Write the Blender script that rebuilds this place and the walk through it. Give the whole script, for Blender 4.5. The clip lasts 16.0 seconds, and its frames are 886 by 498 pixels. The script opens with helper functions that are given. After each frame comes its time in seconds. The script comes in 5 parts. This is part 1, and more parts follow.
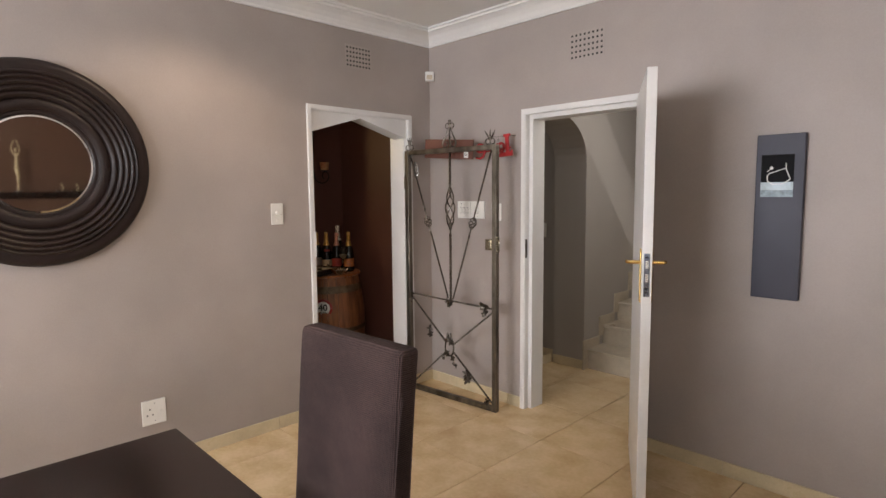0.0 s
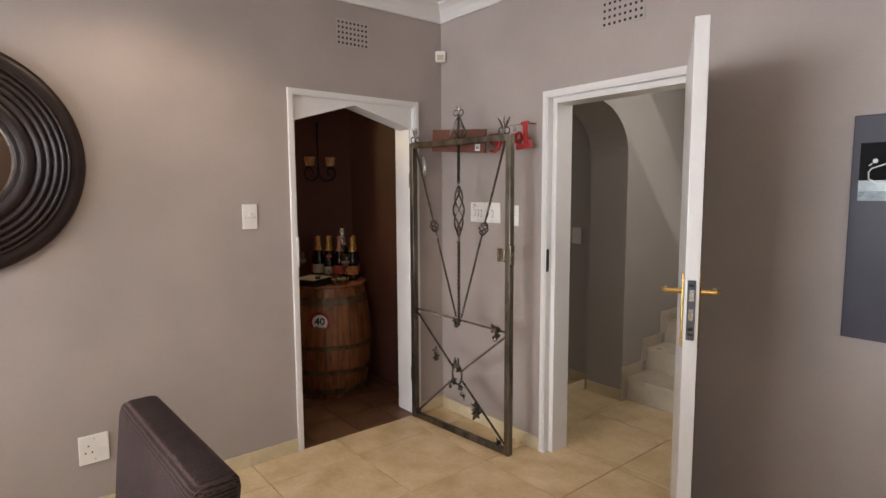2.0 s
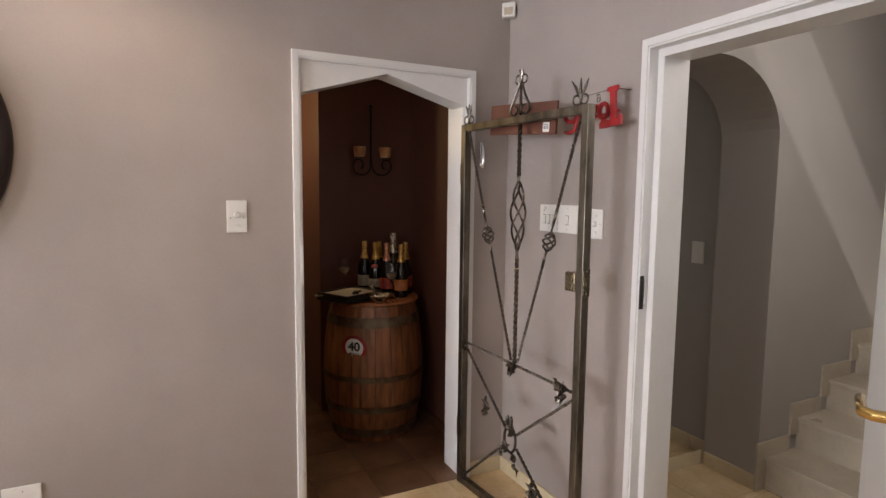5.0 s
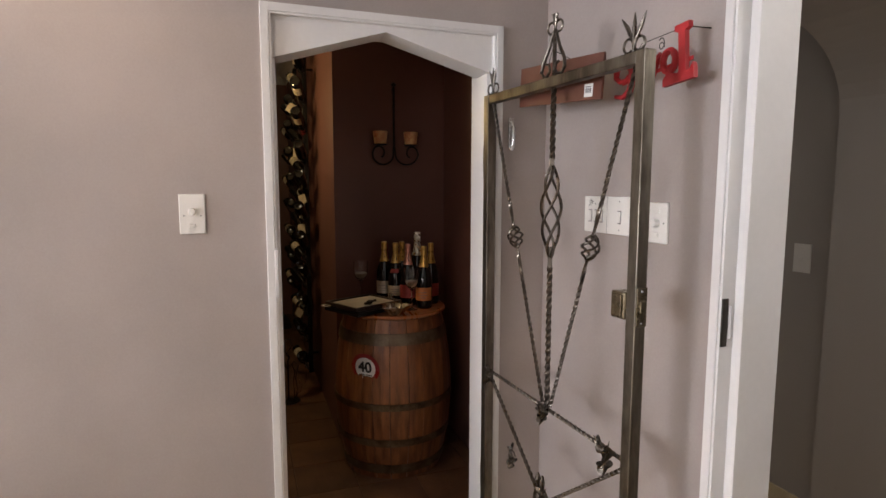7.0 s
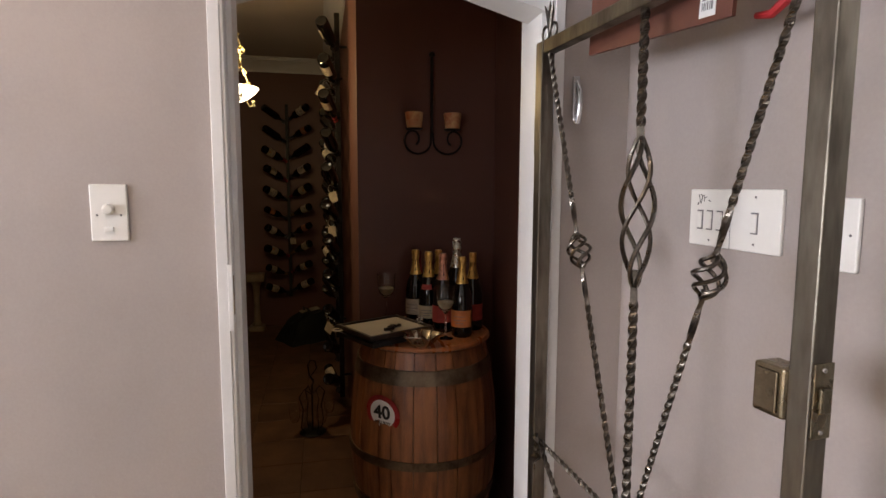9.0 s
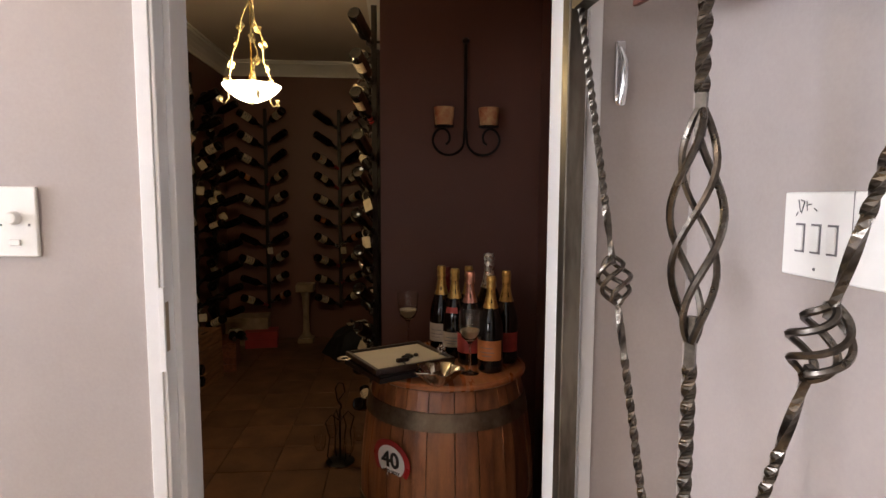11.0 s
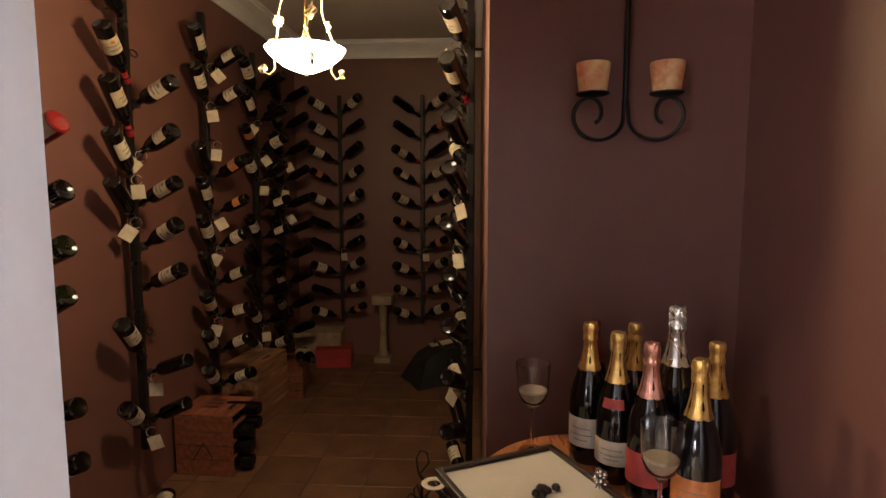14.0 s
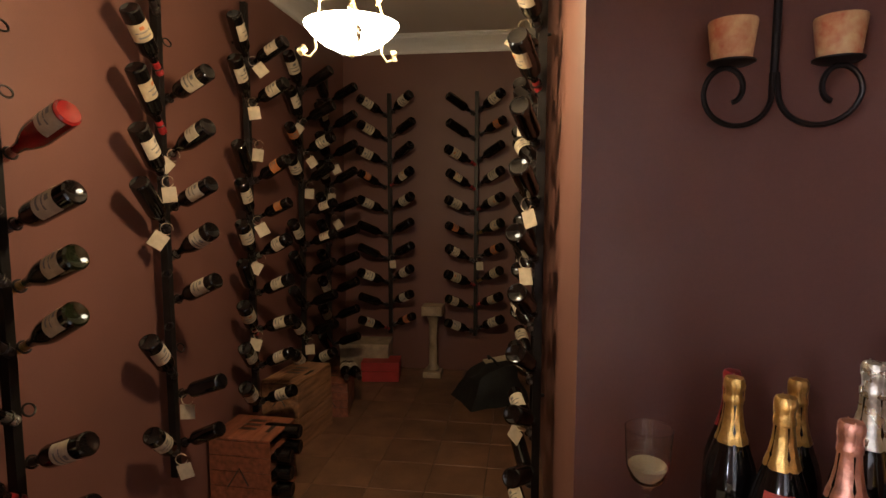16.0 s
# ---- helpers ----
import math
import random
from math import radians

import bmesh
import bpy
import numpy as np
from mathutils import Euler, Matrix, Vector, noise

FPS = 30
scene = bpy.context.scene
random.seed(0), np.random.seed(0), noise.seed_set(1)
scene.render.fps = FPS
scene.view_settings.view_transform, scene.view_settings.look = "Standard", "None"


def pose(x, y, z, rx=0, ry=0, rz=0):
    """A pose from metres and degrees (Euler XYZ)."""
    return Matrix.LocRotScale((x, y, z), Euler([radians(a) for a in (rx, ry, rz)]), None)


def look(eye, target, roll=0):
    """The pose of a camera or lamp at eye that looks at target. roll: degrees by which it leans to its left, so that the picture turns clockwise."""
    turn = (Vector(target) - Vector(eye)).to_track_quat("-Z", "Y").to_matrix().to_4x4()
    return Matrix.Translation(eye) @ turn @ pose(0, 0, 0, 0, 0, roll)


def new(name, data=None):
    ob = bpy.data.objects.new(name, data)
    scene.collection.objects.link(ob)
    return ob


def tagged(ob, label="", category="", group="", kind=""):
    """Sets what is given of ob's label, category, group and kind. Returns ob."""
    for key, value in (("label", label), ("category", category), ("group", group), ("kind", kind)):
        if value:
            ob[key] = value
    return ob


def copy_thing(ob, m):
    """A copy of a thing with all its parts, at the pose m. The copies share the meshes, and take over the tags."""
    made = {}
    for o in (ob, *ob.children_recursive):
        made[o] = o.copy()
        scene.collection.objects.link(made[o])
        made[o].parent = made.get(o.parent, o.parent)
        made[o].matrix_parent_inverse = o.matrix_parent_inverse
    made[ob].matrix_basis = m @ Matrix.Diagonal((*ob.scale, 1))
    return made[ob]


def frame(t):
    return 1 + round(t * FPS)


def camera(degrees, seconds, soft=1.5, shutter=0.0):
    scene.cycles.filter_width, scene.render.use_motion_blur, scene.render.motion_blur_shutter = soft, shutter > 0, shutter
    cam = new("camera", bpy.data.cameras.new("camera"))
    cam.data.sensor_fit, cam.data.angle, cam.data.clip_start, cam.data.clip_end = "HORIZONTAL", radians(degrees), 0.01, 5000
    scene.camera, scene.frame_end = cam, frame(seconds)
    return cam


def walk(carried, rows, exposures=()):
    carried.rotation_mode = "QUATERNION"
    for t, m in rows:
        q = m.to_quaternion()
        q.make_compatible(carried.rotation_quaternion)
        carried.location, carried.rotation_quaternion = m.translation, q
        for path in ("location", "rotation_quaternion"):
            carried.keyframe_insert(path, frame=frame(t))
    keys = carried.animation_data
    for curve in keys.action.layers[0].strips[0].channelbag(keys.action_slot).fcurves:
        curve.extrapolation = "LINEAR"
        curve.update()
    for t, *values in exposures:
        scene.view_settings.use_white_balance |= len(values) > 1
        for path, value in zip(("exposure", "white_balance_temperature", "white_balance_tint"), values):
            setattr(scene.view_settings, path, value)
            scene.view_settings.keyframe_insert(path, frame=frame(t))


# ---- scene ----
cam = camera(76.6, 16.0)
METRES, EYE, TILT, LEAN, TURN = 4.53, 1.525, 0.0, 0.0, 41.7
PATH = [
    (0, (0.92, 1.018, 1.54), (-0.502, 2.411, 1.341), -0.5),
    (0.5, (0.839, 1.202, 1.547), (-0.606, 2.57, 1.348), -0.5),
    (1, (0.768, 1.353, 1.54), (-0.696, 2.7, 1.341), -0.4),
    (1.5, (0.708, 1.517, 1.55), (-0.788, 2.829, 1.347), -0.3),
    (2, (0.66, 1.664, 1.547), (-0.885, 2.917, 1.343), -0.3),
    (2.5, (0.572, 1.791, 1.543), (-1.01, 2.997, 1.335), -0.2),
    (3, (0.482, 1.937, 1.545), (-1.145, 3.081, 1.338), -0.1),
    (3.5, (0.395, 2.034, 1.54), (-1.269, 3.125, 1.332), 0.1),
    (4, (0.303, 2.176, 1.542), (-1.396, 3.21, 1.333), 0.2),
    (4.2, (0.261, 2.243, 1.541), (-1.454, 3.252, 1.333), 0.3),
    (6.3, (-0.143, 2.793, 1.499), (-1.984, 3.546, 1.292), 0.4),
    (6.5, (-0.202, 2.826, 1.509), (-2.046, 3.57, 1.293), 0.2),
    (7, (-0.316, 2.948, 1.507), (-2.19, 3.612, 1.288), 0.1),
    (7.5, (-0.451, 3.048, 1.489), (-2.352, 3.629, 1.272), 0.2),
    (8, (-0.621, 3.137, 1.488), (-2.539, 3.66, 1.268), 0.2),
    (8.5, (-0.769, 3.209, 1.481), (-2.7, 3.684, 1.265), 0.3),
    (9, (-0.917, 3.28, 1.475), (-2.861, 3.699, 1.261), 0.2),
    (9.2, (-0.976, 3.311, 1.47), (-2.927, 3.7, 1.265), 0.3),
    (11.3, (-1.393, 3.524, 1.466), (-3.379, 3.654, 1.267), 0.1),
    (11.5, (-1.557, 3.51, 1.499), (-3.543, 3.618, 1.288), 0.0),
    (12, (-1.69, 3.53, 1.515), (-3.677, 3.587, 1.297), -0.2),
    (12.5, (-1.795, 3.53, 1.509), (-3.784, 3.533, 1.297), -0.1),
    (13, (-1.892, 3.499, 1.507), (-3.88, 3.457, 1.295), -0.1),
    (13.5, (-1.998, 3.461, 1.514), (-3.986, 3.378, 1.305), -0.1),
    (14, (-2.091, 3.419, 1.511), (-4.077, 3.3, 1.303), -0.0),
    (14.5, (-2.173, 3.392, 1.503), (-4.157, 3.236, 1.299), 0.0),
    (15, (-2.263, 3.374, 1.504), (-4.243, 3.177, 1.301), -0.0),
    (15.5, (-2.35, 3.356, 1.51), (-4.325, 3.115, 1.312), 0.0),
    (16, (-2.422, 3.332, 1.509), (-4.392, 3.047, 1.314), 0.1),
]

walk(cam, [(t, look(eye, target, roll)) for t, eye, target, roll in PATH],
     exposures=[(0.0, 0.03, 6450, 11), (4.0, 0.06, 6380, 12), (8.0, 0.28, 6200, 13), (9.0, 0.38, 6120, 13), (11.5, 1.08, 6030, 13), (12.5, 1.36, 5980, 15), (13.5, 1.60, 5850, 16), (14.0, 1.90, 5740, 16), (15.0, 2.18, 5650, 17), (16.0, 2.20, 5580, 15)])

# ---- world and lights ----
world = bpy.data.worlds.new("world")
scene.world = world
world.use_nodes = True
wn = world.node_tree.nodes
sky = wn.new("ShaderNodeTexSky")
sky.sky_type, sky.sun_disc = "NISHITA", False
sky.sun_elevation, sky.sun_rotation = radians(55), radians(200)
world.node_tree.links.new(sky.outputs[0], wn["Background"].inputs[0])
wn["Background"].inputs[1].default_value = 0.1


def lamp(name, kind, m, power, color, **more):
    data = bpy.data.lights.new(name, kind)
    data.energy, data.color = power, color
    for k, v in more.items():
        if k == "size":
            data.shape, data.size, data.size_y = "RECTANGLE", v[0], v[1]
        elif k == "radius":
            data.shadow_soft_size = v
        elif k == "cone":
            data.spot_size, data.spot_blend = radians(v[0]), v[1]
        elif k == "angle":
            data.angle = radians(v)
    ob = new(name, data)
    ob.matrix_world = m
    return ob


WX, NY, CEIL = -2.405, 4.14, 2.79          # west wall, north wall, ceiling of the dining room
EX, SY = 3.3, -2.2                          # east and south walls, behind the walk
lamp("sun", "SUN", look((2, -8, 9), (0, 0, 0)), 3.0, (1.0, 0.95, 0.88), angle=0.5)
lamp("south_window_light", "AREA", look((-0.7, SY - 0.02, 1.7), (-0.6, 4, 5.4)), 190, (0.95, 0.965, 1.0), size=(2.4, 1.7))
# fill from the east, added to lift shade; its window is assumed
lamp("east_fill_light", "AREA", look((EX + 0.02, -0.6, 1.5), (-3, -0.3, 3.2)), 42, (1.0, 0.95, 0.88), size=(1.6, 1.6))
lamp("downlight_lamp", "SPOT", look((-1.50, 2.25, 2.74), (-2.0, 2.25, 0.5)), 25, (1.0, 0.74, 0.5), radius=0.05, cone=(120, 0.5))
# added lamp that brightens stairs and arch; its window is invented
lamp("added_stair_light", "AREA", look((-0.435, 5.0, 2.3), (-1.7, 5.35, 0.9)), 10, (1.0, 0.92, 0.82), size=(0.8, 0.9))
# added fill for the wall beyond the arch; no source known there
lamp("added_hall_light", "AREA", look((-4.22, 4.85, 1.5), (-2.0, 4.75, 1.2)), 4.5, (1.0, 0.92, 0.82), size=(0.7, 1.2))
lamp("pendant_bulb", "POINT", pose(-4.01, 2.84, 2.02), 10.8, (1.0, 0.69, 0.28), radius=0.05)


# ---- materials ----
def mat(name, color, rough=0.6, metal=0.0, vary=0.12, scale=6.0, bump=0.15, fine=90.0, color2=None, spec=None, rough_vary=0.08, stretch=None, rnd=0.0):
    """A surface with variation at two scales and relief."""
    m = bpy.data.materials.new(name)
    m.use_nodes = True
    t = m.node_tree
    b = t.nodes["Principled BSDF"]
    N = t.nodes.new
    L = t.links.new
    co = N("ShaderNodeTexCoord")
    vec = co.outputs["Object"]
    if stretch:
        mp = N("ShaderNodeMapping")
        mp.inputs["Scale"].default_value = stretch
        L(vec, mp.inputs[0])
        vec = mp.outputs[0]
    info = N("ShaderNodeObjectInfo")
    shift = N("ShaderNodeVectorMath")
    shift.operation = "SCALE"
    L(info.outputs["Location"], shift.inputs[0])
    shift.inputs[3].default_value = 3.7
    add = N("ShaderNodeVectorMath")
    L(vec, add.inputs[0])
    L(shift.outputs[0], add.inputs[1])
    vec = add.outputs[0]
    n1, n2 = N("ShaderNodeTexNoise"), N("ShaderNodeTexNoise")
    for n, s, d in ((n1, scale, 4), (n2, fine, 3)):
        n.inputs["Scale"].default_value, n.inputs["Detail"].default_value = s, d
        L(vec, n.inputs["Vector"])
    mix = N("ShaderNodeMix")
    mix.data_type = "RGBA"
    c2 = color2 or tuple(c * (1 - vary * 2.2) for c in color)
    mix.inputs[6].default_value, mix.inputs[7].default_value = (*[min(1, c * (1 + vary * 0.6)) for c in color], 1), (*c2, 1)
    ramp = N("ShaderNodeMapRange")
    ramp.inputs[1].default_value, ramp.inputs[2].default_value = 0.32, 0.7
    comb = N("ShaderNodeMath")
    comb.operation = "MULTIPLY_ADD"
    L(n2.outputs[0], comb.inputs[0])
    comb.inputs[1].default_value = 0.3
    sub = N("ShaderNodeMath")
    sub.operation = "SUBTRACT"
    L(n1.outputs[0], sub.inputs[0])
    sub.inputs[1].default_value = 0.15
    L(sub.outputs[0], comb.inputs[2])
    L(comb.outputs[0], ramp.inputs[0])
    L(ramp.outputs[0], mix.inputs[0])
    out = mix.outputs[2]
    if rnd:
        hsv = N("ShaderNodeHueSaturation")
        mr = N("ShaderNodeMapRange")
        mr.inputs[3].default_value, mr.inputs[4].default_value = 1 - rnd, 1 + rnd
        L(info.outputs["Random"], mr.inputs[0])
        L(mr.outputs[0], hsv.inputs["Value"])
        L(out, hsv.inputs["Color"])
        out = hsv.outputs[0]
    L(out, b.inputs["Base Color"])
    b.inputs["Metallic"].default_value = metal
    rr = N("ShaderNodeMapRange")
    rr.inputs[3].default_value, rr.inputs[4].default_value = max(0.02, rough - rough_vary), min(1, rough + rough_vary)
    L(n1.outputs[0], rr.inputs[0])
    L(rr.outputs[0], b.inputs["Roughness"])
    if spec is not None:
        b.inputs["Specular IOR Level"].default_value = spec
    if bump:
        bp = N("ShaderNodeBump")
        bp.inputs["Strength"].default_value, bp.inputs["Distance"].default_value = bump, 0.002
        L(n2.outputs[0], bp.inputs["Height"])
        L(bp.outputs[0], b.inputs["Normal"])
    return m


def glass_mat(name, color, rough=0.02, ior=1.45):
    m = bpy.data.materials.new(name)
    m.use_nodes = True
    b = m.node_tree.nodes["Principled BSDF"]
    b.inputs["Base Color"].default_value = (*color, 1)
    b.inputs["Roughness"].default_value = rough
    b.inputs["Transmission Weight"].default_value = 1.0
    b.inputs["IOR"].default_value = ior
    return m


def glow_mat(name, color, power, base):
    m = bpy.data.materials.new(name)
    m.use_nodes = True
    b = m.node_tree.nodes["Principled BSDF"]
    b.inputs["Base Color"].default_value = (*base, 1)
    b.inputs["Emission Color"].default_value = (*color, 1)
    b.inputs["Emission Strength"].default_value = power
    b.inputs["Roughness"].default_value = 0.4
    return m


def weave_mat(name, color):
    """Woven cloth: two crossed wave patterns as relief and tone."""
    m = mat(name, color, rough=0.85, vary=0.2, scale=5, bump=0.0, spec=0.3)
    t = m.node_tree
    b = t.nodes["Principled BSDF"]
    co = t.nodes.new("ShaderNodeTexCoord")
    w1, w2 = t.nodes.new("ShaderNodeTexWave"), t.nodes.new("ShaderNodeTexWave")
    w1.bands_direction, w2.bands_direction = "X", "Z"
    for w in (w1, w2):
        w.inputs["Scale"].default_value, w.inputs["Distortion"].default_value, w.inputs["Detail Scale"].default_value = 62, 2.0, 3
        t.links.new(co.outputs["Object"], w.inputs["Vector"])
    mx = t.nodes.new("ShaderNodeMath")
    mx.operation = "MAXIMUM"
    t.links.new(w1.outputs["Fac"], mx.inputs[0])
    t.links.new(w2.outputs["Fac"], mx.inputs[1])
    old = b.inputs["Base Color"].links[0].from_socket
    tone = t.nodes.new("ShaderNodeMix")
    tone.data_type, tone.blend_type = "RGBA", "MULTIPLY"
    tone.inputs[0].default_value = 1.0
    ramp = t.nodes.new("ShaderNodeMapRange")
    ramp.inputs[1].default_value, ramp.inputs[2].default_value = 0.3, 1.0
    ramp.inputs[3].default_value, ramp.inputs[4].default_value = 0.42, 1.25
    t.links.new(mx.outputs[0], ramp.inputs[0])
    t.links.new(old, tone.inputs[6])
    t.links.new(ramp.outputs[0], tone.inputs[7])
    t.links.new(tone.outputs[2], b.inputs["Base Color"])
    bp = t.nodes.new("ShaderNodeBump")
    bp.inputs["Strength"].default_value, bp.inputs["Distance"].default_value = 1.0, 0.004
    t.links.new(mx.outputs[0], bp.inputs["Height"])
    t.links.new(bp.outputs[0], b.inputs["Normal"])
    return m


M = {
    "wall": mat("taupe_wall_paint", (0.375, 0.325, 0.30), rough=0.55, vary=0.06, scale=1.7, bump=0.12, fine=140),
    "hall": mat("hall_wall_paint", (0.36, 0.33, 0.30), rough=0.6, vary=0.03, scale=1.2, bump=0.12, fine=140),
    "ceiling": mat("ceiling_paint", (0.78, 0.77, 0.76), rough=0.8, vary=0.02, scale=1.5, bump=0.06),
    "trim": mat("white_gloss_paint", (0.73, 0.718, 0.705), rough=0.32, vary=0.03, scale=3, bump=0.05, fine=60),
    "brown": mat("brown_wall_paint", (0.146, 0.062, 0.047), rough=0.5, vary=0.06, scale=1.4, bump=0.12, fine=140),
    "feature": mat("brown_feature_paint", (0.115, 0.058, 0.032), rough=0.6, vary=0.05, scale=1.4, bump=0.1),
    "tile": mat("beige_porcelain", (0.68, 0.52, 0.32), rough=0.22, vary=0.10, scale=4.5, bump=0.02, fine=40, color2=(0.54, 0.39, 0.21), rnd=0.04),
    "grout": mat("brown_grout", (0.075, 0.050, 0.032), rough=0.9, vary=0.15, scale=20),
    "skirt": mat("skirting_tile", (0.62, 0.52, 0.34), rough=0.3, vary=0.08, scale=6, bump=0.02, rnd=0.03),
    "stair": mat("stair_marble", (0.50, 0.43, 0.33), rough=0.3, vary=0.1, scale=6, bump=0.02, rnd=0.03),
    "cellar_ceiling": mat("cream_ceiling_paint", (0.62, 0.54, 0.48), rough=0.8, vary=0.02, scale=1.5, bump=0.06),
    "terra": mat("cellar_floor_tile", (0.135, 0.066, 0.034), rough=0.45, vary=0.2, scale=5, bump=0.1, fine=60, rnd=0.16),
    "iron": mat("brushed_raw_steel", (0.19, 0.167, 0.132), rough=0.42, metal=1.0, vary=0.3, scale=9, bump=0.2, fine=60, color2=(0.075, 0.062, 0.048), rough_vary=0.15, stretch=(1.6, 1.6, 0.35)),
    "twist": mat("twisted_steel_bar", (0.14, 0.12, 0.10), rough=0.30, metal=1.0, vary=0.25, scale=30, bump=0.2, fine=200, rough_vary=0.12),
    "black_iron": mat("black_iron", (0.018, 0.015, 0.014), rough=0.45, metal=0.6, vary=0.15, scale=20, bump=0.2),
    "plaque": mat("red_brown_board", (0.13, 0.045, 0.028), rough=0.5, vary=0.08, scale=8, bump=0.1),
    "red": mat("red_painted_wood", (0.42, 0.018, 0.022), rough=0.55, vary=0.12, scale=14, bump=0.15),
    "mirror_frame": mat("dark_lacquered_frame", (0.018, 0.010, 0.009), rough=0.42, vary=0.15, scale=7, bump=0.25, fine=14, spec=0.35),
    "table": mat("dark_veneer", (0.022, 0.012, 0.010), rough=0.22, vary=0.15, scale=3, bump=0.04, stretch=(1, 12, 1)),
    "chair": weave_mat("brown_basketweave", (0.075, 0.045, 0.042)),
    "dark_wood": mat("dark_leg_wood", (0.03, 0.016, 0.012), rough=0.4, vary=0.2, scale=8, stretch=(8, 8, 1)),
    "plastic": mat("white_plastic", (0.74, 0.72, 0.68), rough=0.35, vary=0.02, scale=10, bump=0.02),
    "hole": mat("dark_hole", (0.012, 0.01, 0.009), rough=0.9, vary=0.1),
    "grey": mat("grey_print", (0.16, 0.15, 0.15), rough=0.6, vary=0.1),
    "brass": mat("polished_brass", (0.80, 0.55, 0.20), rough=0.2, metal=1.0, vary=0.08, scale=20, bump=0.03),
    "chrome": mat("chrome_plate", (0.75, 0.75, 0.76), rough=0.22, metal=1.0, vary=0.06, scale=20, bump=0.03),
    "lock_steel": mat("lock_plate_steel", (0.20, 0.22, 0.28), rough=0.22, metal=1.0, vary=0.15, scale=30, bump=0.05),
    "old_brass": mat("dull_lock_metal", (0.30, 0.25, 0.17), rough=0.26, metal=1.0, vary=0.2, scale=30, bump=0.1),
    "picture": mat("dark_canvas", (0.028, 0.027, 0.046), rough=0.5, vary=0.05, scale=4, bump=0.15, fine=300),
    "picblack": mat("black_print", (0.006, 0.006, 0.007), rough=0.7, spec=0.15, vary=0.1),
    "picwhite": mat("pale_blue_print", (0.45, 0.55, 0.60), rough=0.4, vary=0.15, scale=20),
    "picgrey": mat("grey_blue_print", (0.22, 0.29, 0.33), rough=0.4, vary=0.2, scale=60),
    "white": mat("white_print", (0.78, 0.78, 0.76), rough=0.5, vary=0.03),
    "black": mat("black_print_ink", (0.012, 0.012, 0.012), rough=0.4, vary=0.05),
    "stave": mat("oak_stave", (0.24, 0.094, 0.033), rough=0.38, vary=0.3, scale=5, bump=0.25, fine=70, color2=(0.10, 0.032, 0.012), stretch=(6, 6, 0.8), rnd=0.22),
    "lid": mat("varnished_oak_lid", (0.34, 0.12, 0.045), rough=0.28, vary=0.2, scale=5, bump=0.08, color2=(0.24, 0.09, 0.03), stretch=(1, 9, 1)),
    "hoop": mat("galvanised_hoop", (0.17, 0.13, 0.085), rough=0.5, metal=0.8, vary=0.25, scale=14, bump=0.15, color2=(0.08, 0.05, 0.03)),
    "crate": mat("stained_crate_wood", (0.20, 0.065, 0.03), rough=0.5, vary=0.25, scale=6, bump=0.25, color2=(0.10, 0.03, 0.014), stretch=(1, 6, 6), rnd=0.15),
    "crate2": mat("plain_crate_wood", (0.27, 0.13, 0.06), rough=0.6, vary=0.25, scale=6, bump=0.25, stretch=(1, 6, 6), rnd=0.15),
    "bottle": mat("dark_bottle_glass", (0.0035, 0.003, 0.003), rough=0.06, vary=0.1, bump=0.0, spec=0.6, rough_vary=0.02),
    "green_bottle": mat("green_bottle_glass", (0.006, 0.008, 0.003), rough=0.06, vary=0.1, bump=0.0, spec=0.6, rough_vary=0.02),
    "rose_bottle": mat("rose_wine_bottle", (0.17, 0.010, 0.008), rough=0.06, vary=0.1, bump=0.0, spec=0.6, rough_vary=0.02),
    "label": mat("cream_paper_label", (0.44, 0.35, 0.23), rough=0.7, vary=0.12, scale=30, bump=0.05),
    "label2": mat("pale_paper_label", (0.50, 0.42, 0.31), rough=0.7, vary=0.1, scale=30, bump=0.05),
    "label3": mat("orange_paper_label", (0.42, 0.14, 0.035), rough=0.6, vary=0.12, scale=30, bump=0.05),
    "label4": mat("red_paper_label", (0.32, 0.035, 0.025), rough=0.6, vary=0.12, scale=30, bump=0.05),
    "foil_gold": mat("gold_foil", (0.64, 0.41, 0.12), rough=0.33, metal=0.9, vary=0.15, scale=60, bump=0.6, fine=220),
    "foil_rose": mat("rose_foil", (0.60, 0.29, 0.21), rough=0.33, metal=0.85, vary=0.15, scale=60, bump=0.6, fine=220),
    "foil_silver": mat("silver_foil", (0.72, 0.70, 0.62), rough=0.28, metal=0.9, vary=0.15, scale=60, bump=0.6, fine=220),
    "foil_dark": mat("black_capsule", (0.02, 0.014, 0.014), rough=0.3, vary=0.2, bump=0.1),
    "foil_red": mat("red_capsule", (0.30, 0.02, 0.02), rough=0.3, vary=0.2, bump=0.1),
    "candle": mat("painted_candle_cup", (0.60, 0.42, 0.20), rough=0.6, vary=0.2, scale=20, bump=0.1, color2=(0.46, 0.13, 0.05)),
    "ivory": mat("ivory_metal", (0.62, 0.52, 0.30), rough=0.5, metal=0.2, vary=0.2, scale=40, bump=0.1),
    "silver": mat("pressed_silver", (0.62, 0.58, 0.50), rough=0.16, metal=1.0, vary=0.1, scale=30, bump=0.1),
    "box": mat("black_leather", (0.012, 0.011, 0.011), rough=0.45, vary=0.1, bump=0.3),
    "paper": mat("cream_card", (0.50, 0.45, 0.37), rough=0.7, vary=0.05, bump=0.05),
    "metal_dark": mat("dark_pewter", (0.08, 0.07, 0.06), rough=0.35, metal=0.9, vary=0.2),
    "bag": mat("black_nylon", (0.010, 0.010, 0.010), rough=0.6, vary=0.2, scale=14, bump=0.4),
